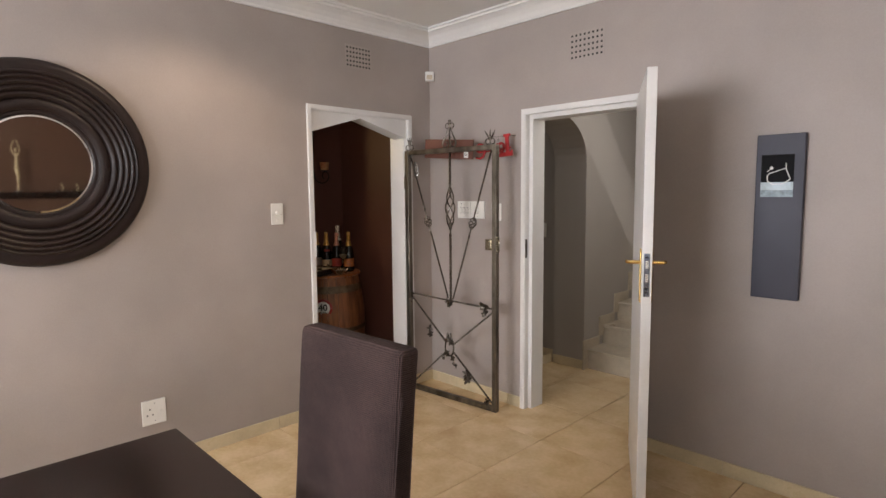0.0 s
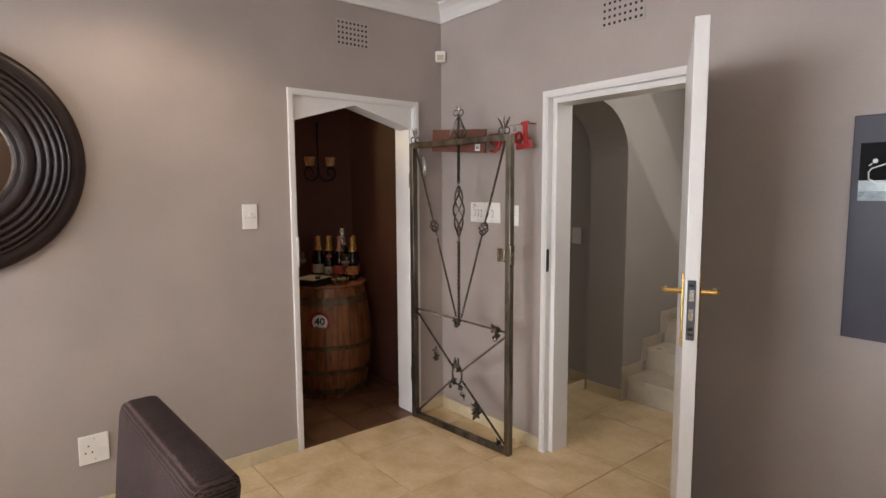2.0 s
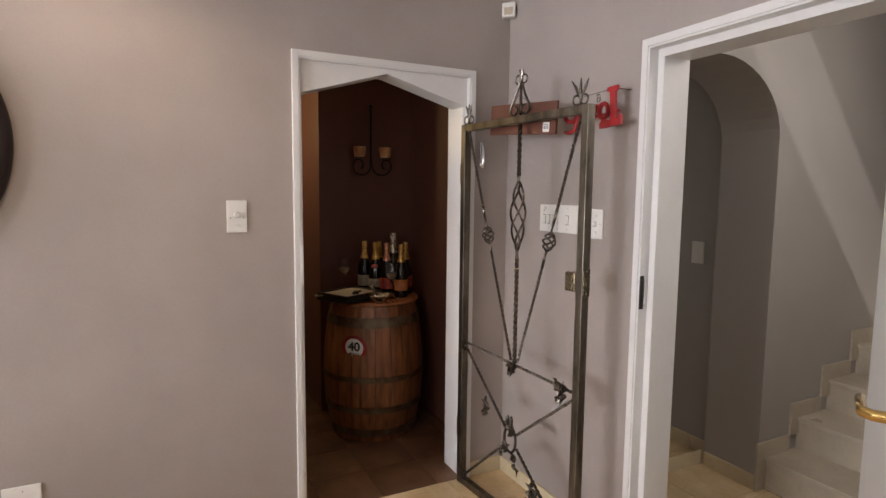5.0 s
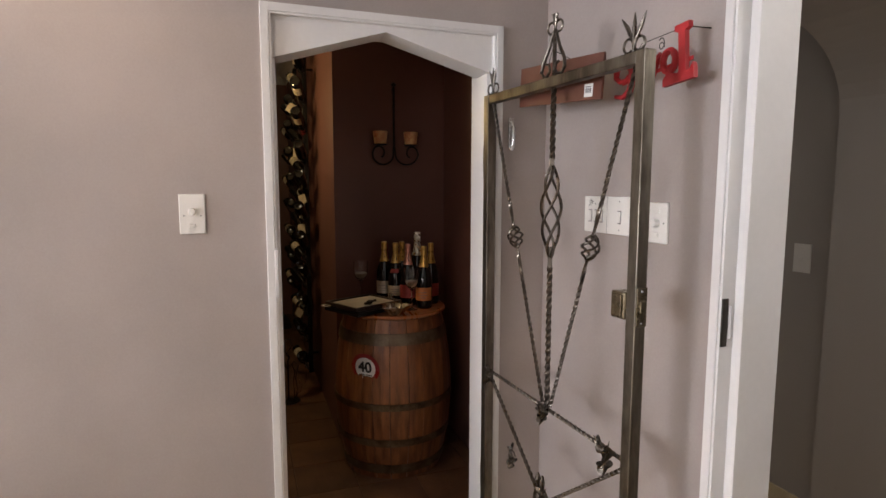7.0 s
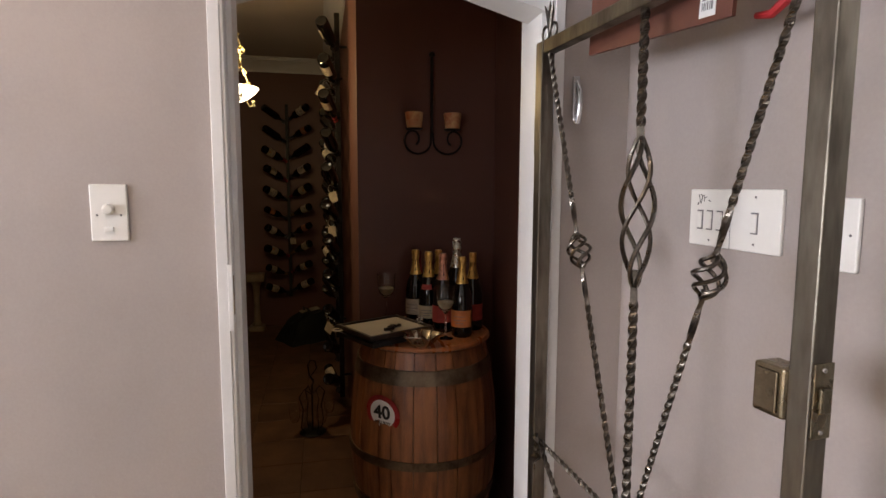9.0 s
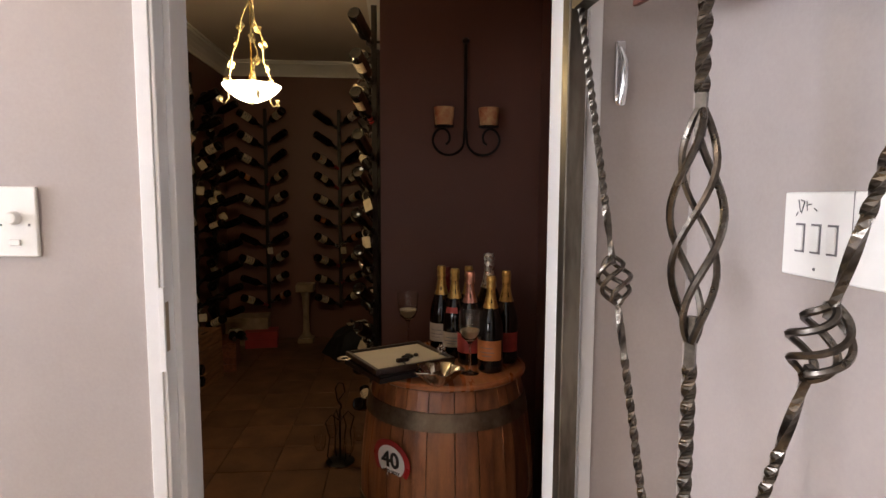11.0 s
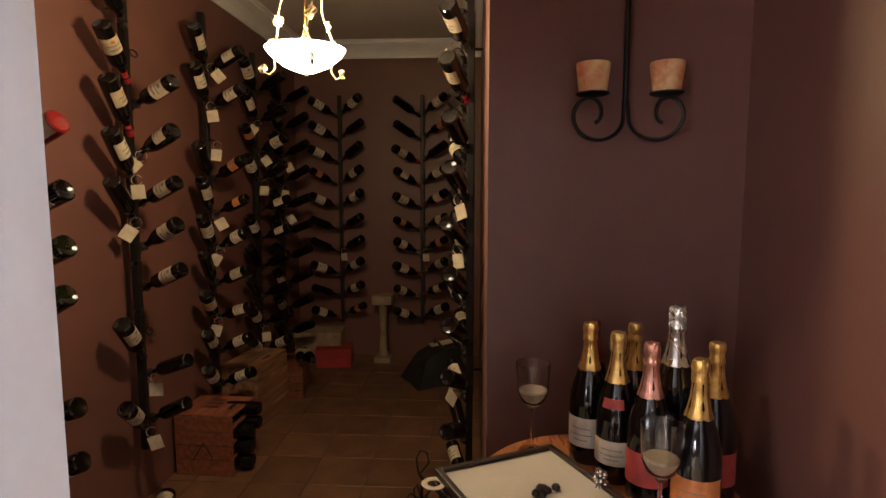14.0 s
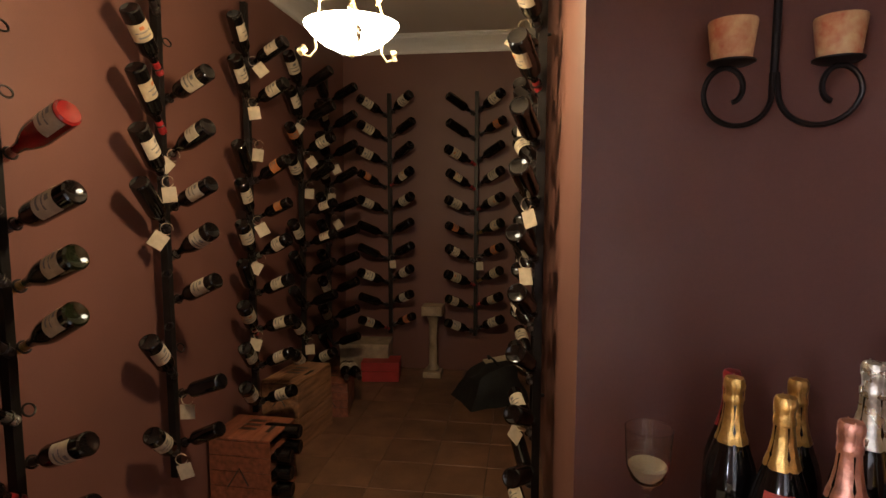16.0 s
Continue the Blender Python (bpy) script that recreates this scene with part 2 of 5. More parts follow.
    "redbox": mat("red_card", (0.30, 0.018, 0.015), rough=0.55, vary=0.1),
    "stump": mat("pale_stand", (0.30, 0.22, 0.14), rough=0.6, vary=0.2, scale=9, bump=0.2),
    "candle_wax": mat("pale_wax", (0.36, 0.30, 0.21), rough=0.5, vary=0.05),
    "glass": glass_mat("clear_glass", (0.98, 0.98, 0.97)),
    "pane": glass_mat("window_glass", (0.98, 0.99, 1.0)),
    "cleaned_mirror": mat("mirror_silvering", (0.86, 0.84, 0.82), rough=0.03, metal=1.0, vary=0.0, bump=0.0, rough_vary=0.01),
    "bowl": glow_mat("lit_frosted_glass", (1.0, 0.82, 0.52), 5.0, (0.8, 0.75, 0.65)),
    "bulb": glow_mat("lit_downlight", (1.0, 0.8, 0.55), 12.0, (0.8, 0.8, 0.8)),
}


# ---- mesh helpers ----
def part(name, bm, material, parent=None, label="", kind="", m=None, smooth=False):
    me = bpy.data.meshes.new(name)
    bmesh.ops.recalc_face_normals(bm, faces=bm.faces)
    bm.to_mesh(me)
    bm.free()
    if smooth:
        me.shade_smooth()
        me.set_sharp_from_angle(angle=radians(38))
    me.materials.append(M[material])
    ob = new(name, me)
    if parent is not None:
        ob.parent = parent
    if m is not None:
        ob.matrix_local = m
    return tagged(ob, label, kind=kind)


def thing(name, m, label, category, group=""):
    ob = new(name)
    ob.matrix_world = m
    ob.empty_display_size = 0.1
    return tagged(ob, label, category, group)


def box(lo, hi, bm=None, bevel=0.0, m=None, seg=2):
    bm = bm or bmesh.new()
    vs = [bm.verts.new((x, y, z)) for x in (lo[0], hi[0]) for y in (lo[1], hi[1]) for z in (lo[2], hi[2])]
    fs = [bm.faces.new([vs[i] for i in f]) for f in ((0, 1, 3, 2), (4, 6, 7, 5), (0, 4, 5, 1), (2, 3, 7, 6), (0, 2, 6, 4), (1, 5, 7, 3))]
    if bevel:
        es = list({e for f in fs for e in f.edges})
        r = bmesh.ops.bevel(bm, geom=es, offset=bevel, segments=seg, affect="EDGES", profile=0.5)
        vs = list({v for f in r["faces"] for v in f.verts} | {v for v in vs if v.is_valid})
    if m is not None:
        for v in vs:
            v.co = m @ v.co
    return bm


def lathe(profile, seg=24, bm=None, m=None, wave=None):
    """Profile rows of radius, height; turned round z."""
    bm = bm or bmesh.new()
    rings = []
    for r, z in profile:
        if r < 1e-5:
            rings.append([bm.verts.new((0, 0, z))])
        else:
            ring = []
            for i in range(seg):
                a = 2 * math.pi * i / seg
                k = wave(a, r) if wave else 1.0
                ring.append(bm.verts.new((r * k * math.cos(a), r * k * math.sin(a), z)))
            rings.append(ring)
    for a, b in zip(rings, rings[1:]):
        for i in range(seg):
            j = (i + 1) % seg
            if len(a) == 1 and len(b) == 1:
                continue
            if len(a) == 1:
                bm.faces.new((a[0], b[i], b[j]))
            elif len(b) == 1:
                bm.faces.new((a[i], a[j], b[0]))
            else:
                bm.faces.new((a[i], a[j], b[j], b[i]))
    if m is not None:
        for ring in rings:
            for v in ring:
                v.co = m @ v.co
    return bm


def tube(points, radius, seg=8, bm=None, twist=0.0, flat=1.0, closed=False, caps=True):
    """A bar swept along points; radius a number or one a point; twist in turns over the whole length; flat squeezes the section."""
    bm = bm or bmesh.new()
    pts = [Vector(p) for p in points]
    n = len(pts)
    rad = radius if isinstance(radius, (list, tuple)) else [radius] * n
    up = Vector((0, 0, 1))
    rings = []
    side = None
    for i, p in enumerate(pts):
        if closed:
            d = pts[(i + 1) % n] - pts[i - 1]
        else:
            d = pts[min(i + 1, n - 1)] - pts[max(i - 1, 0)]
        d = d.normalized() if d.length > 1e-9 else Vector((0, 0, 1))
        if side is None:
            side = d.cross(up)
            if side.length < 0.1:
                side = d.cross(Vector((0, 1, 0)))
        side = (side - d * side.dot(d)).normalized()
        other = d.cross(side)
        tw = 2 * math.pi * twist * i / max(1, n - 1)
        ring = []
        for k in range(seg):
            a = 2 * math.pi * k / seg + tw
            u, v = math.cos(2 * math.pi * k / seg), math.sin(2 * math.pi * k / seg) * flat
            c, s = math.cos(tw), math.sin(tw)
            ring.append(bm.verts.new(p + rad[i] * (side * (u * c - v * s) + other * (u * s + v * c))))
        rings.append(ring)
    pairs = list(zip(rings, rings[1:])) + ([(rings[-1], rings[0])] if closed else [])
    for a, b in pairs:
        for k in range(seg):
            j = (k + 1) % seg
            bm.faces.new((a[k], a[j], b[j], b[k]))
    if caps and not closed:
        bm.faces.new(rings[0][::-1])
        bm.faces.new(rings[-1])
    return bm


def prism(outline, depth, bm=None, m=None):
    """An outline in x, z given depth along y."""
    bm = bm or bmesh.new()
    a = [bm.verts.new((x, 0, z)) for x, z in outline]
    b = [bm.verts.new((x, depth, z)) for x, z in outline]
    bm.faces.new(a)
    bm.faces.new(b[::-1])
    n = len(a)
    for i in range(n):
        j = (i + 1) % n
        bm.faces.new((a[i], b[i], b[j], a[j]))
    if m is not None:
        for v in a + b:
            v.co = m @ v.co
    return bm


def ring_profile(x0, x1, y0, y1, profile):
    """A cornice round the inside of a rectangle: profile rows of inset from the wall, height."""
    bm = bmesh.new()
    loops = [[bm.verts.new(c) for c in ((x0 + d, y0 + d, z), (x1 - d, y0 + d, z), (x1 - d, y1 - d, z), (x0 + d, y1 - d, z))] for d, z in profile]
    for a, b in zip(loops, loops[1:]):
        for i in range(4):
            j = (i + 1) % 4
            bm.faces.new((a[i], a[j], b[j], b[i]))
    return bm


def text_mesh(body, size, depth, material, name, parent, m, label="", bevel=0.0, mirrored=False):
    cu = bpy.data.curves.new(name, "FONT")
    cu.body, cu.size, cu.extrude, cu.align_x, cu.align_y, cu.bevel_depth = body, size, depth, "CENTER", "CENTER", bevel
    tmp = bpy.data.objects.new(name, cu)
    scene.collection.objects.link(tmp)
    me = bpy.data.meshes.new_from_object(tmp.evaluated_get(bpy.context.evaluated_depsgraph_get()))
    bpy.data.objects.remove(tmp)
    me.name = name
    me.materials.clear()
    me.materials.append(M[material])
    ob = new(name, me)
    ob.parent = parent
    ob.matrix_local = m
    return tagged(ob, label)


def structure(name, bm, material, label=""):
    return tagged(part(name, bm, material), label, kind="structure")


# ---- large structure ----
CW, CS, CN, CC = -7.10, 1.80, 4.13, 2.79     # cellar: west, south, north walls and ceiling
CX = -2.60                                    # cellar face of the west wall
HX, HN, HE = -1.63, 8.6, -0.42                # hall: west wall face, north end, east wall
DY0, DY1, DH = 3.02, 3.935, 2.135             # outer edges of the cellar door frame
RX0, RX1, RH = -1.480, -0.580, 2.10            # outer edges of the hall door frame


def wall_with_hole(axis, a0, a1, c0, c1, z1, holes):
    """A wall along an axis from a0 to a1, c0 to c1 thick; holes rows of start, end, bottom, top."""
    bm = bmesh.new()
    at = a0
    for h0, h1, b, t in holes:
        spans = [(at, h0, 0, z1), (h0, h1, t, z1)] + ([(h0, h1, 0, b)] if b > 0 else [])
        for s0, s1, lo, hi in spans:
            if axis == "y":
                box((c0, s0, lo), (c1, s1, hi), bm)
            else:
                box((s0, c0, lo), (s1, c1, hi), bm)
        at = h1
    if axis == "y":
        box((c0, at, 0), (c1, a1, z1), bm)
    else:
        box((at, c0, 0), (a1, c1, z1), bm)
    return bm


structure("wall_west", wall_with_hole("y", SY, NY + 0.13, WX - 0.10, WX, 2.95, [(DY0 + 0.02, DY1 - 0.02, 0, DH - 0.02)]), "wall", "taupe painted plaster wall")
structure("wall_north", wall_with_hole("x", WX, EX, NY, NY + 0.165, 2.95, [(RX0 + 0.02, RX1 - 0.02, 0, RH - 0.02)]), "wall", "taupe painted plaster wall")
structure("wall_south", wall_with_hole("x", WX - 0.1, EX + 0.15, SY - 0.2, SY, 2.95, [(-1.9, 0.5, 0.7, 2.4)]), "wall", "taupe painted plaster wall")
# opening cut for the assumed east window
structure("wall_east", wall_with_hole("y", SY, NY + 0.13, EX, EX + 0.2, 2.95, [(-1.4, 0.2, 0.7, 2.3)]), "feature", "dark brown feature wall")
structure("ceiling", box((WX - 0.1, SY - 0.2, CEIL), (EX + 0.2, NY + 0.13, CEIL + 0.15)), "ceiling", "white painted ceiling")
PROF = [(0.0, -0.115), (0.012, -0.115), (0.014, -0.1), (0.03, -0.075), (0.055, -0.05), (0.085, -0.032), (0.1, -0.028), (0.102, -0.014), (0.12, -0.012), (0.12, 0.0)]
structure("trim", ring_profile(WX, EX, SY, NY, [(d, CEIL + z) for d, z in PROF]), "trim", "white moulded plaster cornice").name = "cornice"

structure("cellar_wall_east", wall_with_hole("y", CS - 0.1, CN + 0.1, CX, WX - 0.1, 2.9, [(DY0 - 0.10, DY1 - 0.02, 0, DH - 0.02)]), "brown", "dark brown painted cellar wall")
structure("cellar_wall_south", box((CW - 0.1, CS - 0.1, 0), (CX, CS, 2.9)), "brown", "dark brown painted cellar wall")
structure("cellar_wall_west", box((CW - 0.1, CS, 0), (CW, CN + 0.1, 2.9)), "brown", "dark brown painted cellar wall")
NX = -3.64                                    # face of the niche wall behind the barrel
bm = box((CW, 3.45, 0), (NX, 3.60, 2.9))
box((NX - 0.15, 3.60, 0), (NX, CN, 2.9), bm)
structure("cellar_wall_niche", bm, "brown", "dark brown painted wall round the barrel niche")
structure("cellar_wall_north", box((NX - 0.15, CN, 0), (CX, CN + 0.1, 2.9)), "brown", "dark brown painted cellar wall")
structure("cellar_ceiling", box((CW - 0.1, CS - 0.1, CC), (CX, CN + 0.1, CC + 0.14)), "cellar_ceiling", "off-white painted cellar ceiling")
structure("cellar_cornice", ring_profile(CW, CX, CS, 3.45, [(d * 1.1, CC + z * 1.15) for d, z in PROF]), "trim", "off-white moulded plaster cornice")

# hall behind the open door
bm = box((HX - 0.32, 5.215, 0), (HX, HN, 3.6))
AR0, ARS = 4.33, 1.80
structure("hall_wall_west", bm, "hall", "plain painted hall wall beside the stairs")
steps, mid, rad = 20, (4.33 + 5.215) / 2, (5.215 - 4.33) / 2
pts = [(4.28, 3.6), (4.28, 0), (4.33, 0), (4.33, ARS)]
pts += [(mid - rad * math.cos(math.pi * i / steps), ARS + 0.36 * math.sin(math.pi * i / steps)) for i in range(1, steps)]
pts += [(5.215, ARS), (5.215, 3.6)]
structure("hall_arch_wall", prism(pts, 0.32, m=Matrix(((0, -1, 0, HX), (1, 0, 0, 0), (0, 0, 1, 0), (0, 0, 0, 1)))), "hall", "painted wall with a round arched opening")
structure("hall_wall_beyond", box((-4.2, 5.33, 0), (HX - 0.32, 5.45, 3.0)), "hall", "plain painted wall beyond the arch")
# opening cut to hold the added lamp beyond the arch
structure("hall_wall_far", wall_with_hole("y", 4.3, 5.33, -4.3, -4.2, 3.0, [(4.5, 5.2, 0.9, 2.1)]), "hall", "plain painted wall beyond the arch")
structure("hall_wall_south", box((-4.3, NY + 0.13, 0), (HX - 0.32, 4.33, 3.0)), "hall", "plain painted wall beyond the arch")
# opening cut for the invented stair window
structure("hall_wall_east", wall_with_hole("y", NY + 0.13, HN, HE, HE + 0.15, 3.6, [(4.55, 5.45, 1.8, 2.8)]), "hall", "plain painted hall wall")
structure("hall_wall_north", box((HX - 0.32, HN, 0), (HE + 0.15, HN + 0.1, 3.6)), "hall", "plain painted hall wall")
structure("hall_ceiling", box((-4.3, NY + 0.13, 3.6), (HE + 0.15, HN + 0.1, 3.7)), "ceiling", "white painted hall ceiling")
structure("hall_ceiling_low", box((-4.3, NY + 0.13, 2.7), (HX - 0.32, 5.45, 2.8)), "ceiling", "white painted ceiling beyond the arch")

structure("floor_bed", box((-4.3, SY - 0.2, -0.10), (EX + 0.2, HN + 0.1, -0.006)), "grout", "brown grouted floor bed")
structure("cellar_floor_bed", box((CW - 0.1, CS - 0.1, -0.12), (-2.5, 4.2, -0.0065)), "grout", "dark grout bed of the cellar floor")
structure("ground", box((-60, -60, -0.4), (60, 60, -0.2)), "grout", "bare ground outside")

# stairs
for i in range(9):
    y = 5.27 + 0.262 * i
    riser = structure("stair_riser", box((HX, y, 0.172 * i), (HE, y + 0.30, 0.172 * (i + 1) - 0.02)), "stair", "cream marble stair riser")
    structure("stair_tread", box((HX, y - 0.015, 0.172 * (i + 1) - 0.02), (HE, y + 0.275, 0.172 * (i + 1)), bevel=0.004), "stair", "cream marble stair tread")
structure("stair_landing", box((HX, 5.27 + 0.262 * 9, 0), (HE, HN, 0.172 * 9)), "stair", "cream marble landing")
for i in range(9):
    y = 5.27 + 0.262 * i
    structure("stair_skirting", box((HX, y - 0.075, 0.172 * i + (0 if i == 0 else 0.08)), (HX + 0.012, y + 0.19, 0.172 * (i + 1) + 0.085), bevel=0.002), "stair", "cream marble stepped skirting")

# unseen windows: the first two behind the walk; 2 to 4 added for lamps
for nm, axis, a0, a1, c0, c1, z0, z1 in (("window_1", "x", -1.9, 0.5, SY - 0.15, SY - 0.09, 0.7, 2.4), ("window_2", "y", -1.4, 0.2, EX + 0.07, EX + 0.13, 0.7, 2.3), ("window_3", "y", 4.55, 5.45, HE + 0.03, HE + 0.08, 1.8, 2.8), ("window_4", "y", 4.5, 5.2, -4.28, -4.24, 0.9, 2.1)):
    w = tagged(new(nm), "unseen white framed window with clear panes", kind="structure")
    bm = bmesh.new()
    mid_a = (a0 + a1) / 2
    for lo, hi in (((a0, z0), (a1, z0 + 0.05)), ((a0, z1 - 0.05), (a1, z1)), ((a0, z0 + 0.05), (a0 + 0.05, z1 - 0.05)), ((a1 - 0.05, z0 + 0.05), (a1, z1 - 0.05)), ((mid_a - 0.025, z0 + 0.05), (mid_a + 0.025, z1 - 0.05))):
        if axis == "x":
            box((lo[0], c0, lo[1]), (hi[0], c1, hi[1]), bm)
        else:
            box((c0, lo[0], lo[1]), (c1, hi[0], hi[1]), bm)
    part("window_frame", bm, "trim", w)
    cm = (c0 + c1) / 2
    for b0, b1 in ((a0 + 0.05, mid_a - 0.025), (mid_a + 0.025, a1 - 0.05)):
        g = box((b0, cm - 0.002, z0 + 0.05), (b1, cm + 0.002, z1 - 0.05)) if axis == "x" else box((cm - 0.002, b0, z0 + 0.05), (cm + 0.002, b1, z1 - 0.05))
        pane = part("pane", g, "pane", w)
        pane.visible_shadow = False

# ---- steel door frames ----
def door_frame(name, width, height, depth, m, label, depth0=None):
    """A pressed steel frame with a stepped face; local x across, y into the wall, z up."""
    d = tagged(new(name), label, kind="structure")
    d.matrix_world = m
    t1, t2, t3 = 0.028, 0.036, 0.066 if depth0 is None else 0.050
    ys = 0.032
    for side in (0, 1):
        bm = bmesh.new()
        dd = depth0 if depth0 and side == 0 else depth
        f = (lambda a, b: (a, b)) if side == 0 else (lambda a, b: (width - b, width - a))
        for a, b, y0, y1 in ((0, t1, -0.016, dd + 0.006), (t1, t2, -0.012, dd + 0.002), (t2, t3, ys, dd - 0.003)):
            x0, x1 = f(a, b)
            box((x0, y0, 0), (x1, y1, height - a), bm, bevel=0.0015, seg=1)
        part("door_jamb", bm, "trim", d)
    bm = bmesh.new()
    for a, b, y0, y1 in ((0, t1, -0.0155, depth + 0.0055), (t1, t2, -0.0115, depth + 0.0015), (t2, t3, ys + 0.0005, depth - 0.0035)):
        box((b - 0.002, y0, height - b), (width - b + 0.002, y1, height - a - 0.0005), bm)
    part("door_head", bm, "trim", d)
    return d


TO_WEST = Matrix(((0, -1, 0, WX), (1, 0, 0, 0), (0, 0, 1, 0), (0, 0, 0, 1)))     # local y into the west wall
cf = door_frame("door_frame_cellar", DY1 - DY0, DH, 0.195, Matrix.Translation((0, DY0, 0)) @ TO_WEST, "white painted steel door frame with a pointed head panel", depth0=0.13)
W = DY1 - DY0
pts = [(0.034, DH - 0.034), (0.034, 1.955), (W / 2 - 0.01, 2.078), (W - 0.034, 1.955), (W - 0.034, DH - 0.034)]
part("head_panel", prism(pts, 0.13, m=Matrix.Translation((0, 0.012, 0))), "trim", cf, "white panel cut to a shallow point")
bm = box((0.026, -0.0195, 1.115), (0.0375, 0.008, 1.285), bevel=0.001)
part("strike_plate", bm, "trim", cf, "painted strike plate, chipped")
bm = box((0.037, -0.014, 1.155), (0.0382, 0.001, 1.255))
part("keep", bm, "stump", cf, "dull cream recess of the strike plate")

hf = door_frame("door_frame_hall", RX1 - RX0, RH, 0.17, Matrix.Translation((RX0, NY, 0)), "white painted steel door frame")
part("strike_plate", box((0.034, -0.010, 1.085), (0.040, 0.010, 1.215), bevel=0.001), "metal_dark", hf, "dark strike plate")
part("keep", box((0.0362, 0.0105, 1.105), (0.0395, 0.022, 1.195), bevel=0.001), "chrome", hf, "bright keep in the frame")

# the open white door
HINGE = Vector((RX1 - 0.018, NY - 0.020, 0.0))
free = Vector((-0.168, 3.352, 0))
ang = math.atan2(free.y - HINGE.y, free.x - HINGE.x)
dm = Matrix.Translation(HINGE) @ Matrix.Rotation(ang, 4, "Z")
door = tagged(new("door_1"), "white painted flush door, wide open into the dining room", kind="structure")
door.matrix_world = dm
DL = (Vector((free.x, free.y)) - Vector((HINGE.x, HINGE.y))).length
part("leaf", box((0.0, -0.042, 0.008), (DL, 0.0, 2.06), bevel=0.002), "trim", door)
LH = 1.195
for s in (0, 1):
    y0 = 0.0 if s == 0 else -0.042
    o = 1 if s == 0 else -1
    hd = part("door_handle", box((DL - 0.085, min(y0, y0 + o * 0.007), LH - 0.15), (DL - 0.045, max(y0, y0 + o * 0.007), LH + 0.09), bevel=0.003), "brass", door, "polished brass back plate and lever")
    lever = [(DL - 0.065, y0 + o * 0.007, LH + 0.03), (DL - 0.065, y0 + o * 0.05, LH + 0.03), (DL - 0.075, y0 + o * 0.06, LH + 0.03), (DL - 0.12, y0 + o * 0.06, LH + 0.028), (DL - 0.165, y0 + o * 0.058, LH + 0.022), (DL - 0.185, y0 + o * 0.055, LH + 0.018)]
    part("lever", tube(lever, [0.009, 0.008, 0.008, 0.007, 0.008, 0.006], 10), "brass", hd, smooth=True)
lk = part("lock", box((DL - 0.001, -0.034, LH - 0.115), (DL + 0.003, -0.010, LH + 0.075), bevel=0.001), "lock_steel", door, "blue-grey steel lock face plate")
for z0, z1, mt in ((0.01, 0.045, "chrome"), (-0.05, -0.015, "chrome"), (-0.085, -0.075, "hole"), (0.055, 0.063, "hole"), (-0.10, -0.093, "hole")):
    part("bolt", box((DL + 0.003, -0.029, LH + z0), (DL + (0.010 if z1 - z0 > 0.02 else 0.0035), -0.015, LH + z1)), mt, lk)
for z in (0.25, 1.05, 1.85):
    part("hinge", tube([(0.0, 0.004, z - 0.045), (0.0, 0.004, z + 0.045)], 0.007, 10), "brass", door, smooth=True)


# ---- wall plates ----
def plate(name, w, h, m, label, category, fittings, group=""):
    """A wall plate; local x across, z up, y out of the wall is negative."""
    p = thing(name, m, label, category, group)
    part("cover", box((-w / 2, -0.009, -h / 2), (w / 2, 0, h / 2), bevel=0.003), "plastic", p)
    for kind, x, z in fittings:
        if kind == "rocker":
            part("rocker", box((x - 0.010, -0.014, z - 0.006), (x + 0.010, -0.009, z + 0.006), bevel=0.0015), "plastic", p)
        elif kind == "tall":
            part("surround", box((x - 0.010, -0.0095, z - 0.022), (x + 0.010, -0.009, z + 0.022)), "grey", p)
            part("rocker", box((x - 0.008, -0.013, z - 0.019), (x + 0.008, -0.0095, z + 0.019), bevel=0.0015), "plastic", p)
        elif kind == "knob":
            part("knob", lathe([(0, 0.0), (0.013, 0.0), (0.013, 0.006), (0.010, 0.014), (0, 0.015)], 20, m=Matrix.Translation((x, -0.009, z)) @ Matrix.Rotation(radians(90), 4, "X")), "plastic", p, smooth=True)
        elif kind == "pin":
            part("pin_hole", lathe([(0, 0), (0.0042, 0), (0.0042, 0.0008), (0, 0.0008)], 12, m=Matrix.Translation((x, -0.0088, z)) @ Matrix.Rotation(radians(90), 4, "X")), "hole", p)
        elif kind == "screw":
            part("screw", lathe([(0, 0), (0.0026, 0), (0.002, 0.0012), (0, 0.0012)], 10, m=Matrix.Translation((x, -0.009, z)) @ Matrix.Rotation(radians(90), 4, "X")), "grey", p)
    return p


def on_west(y, z):
    return Matrix.Translation((WX, y, z)) @ Matrix.Rotation(radians(90), 4, "Z")


def on_north(x, z):
    return Matrix.Translation((x, NY, z))


plate("dimmer_switch", 0.082, 0.136, on_west(2.782, 1.415), "white dimmer switch plate with knob and rocker on taupe wall", "light switch", [("knob", 0, 0.008), ("rocker", 0, -0.04), ("screw", -0.026, -0.006), ("screw", 0.026, -0.006)])
plate("wall_socket", 0.125, 0.14, on_west(1.985, 0.33), "white three-pin wall socket with a rocker switch above the skirting", "wall socket",
      [("pin", -0.022, 0.018), ("pin", -0.036, -0.014), ("pin", -0.008, -0.014), ("rocker", 0.036, 0.0), ("screw", 0.004, 0.05), ("screw", 0.004, -0.05)])
sp = plate("switch_plate", 0.272, 0.128, on_north(-1.957, 1.412), "wide white switch plate with four rockers and pen marks", "light switch",
           [("tall", -0.098, -0.005), ("tall", -0.066, -0.005), ("tall", -0.034, -0.005), ("tall", 0.068, -0.005), ("screw", 0.068, 0.048), ("screw", 0.068, -0.048), ("screw", -0.066, -0.05)])
bm = bmesh.new()
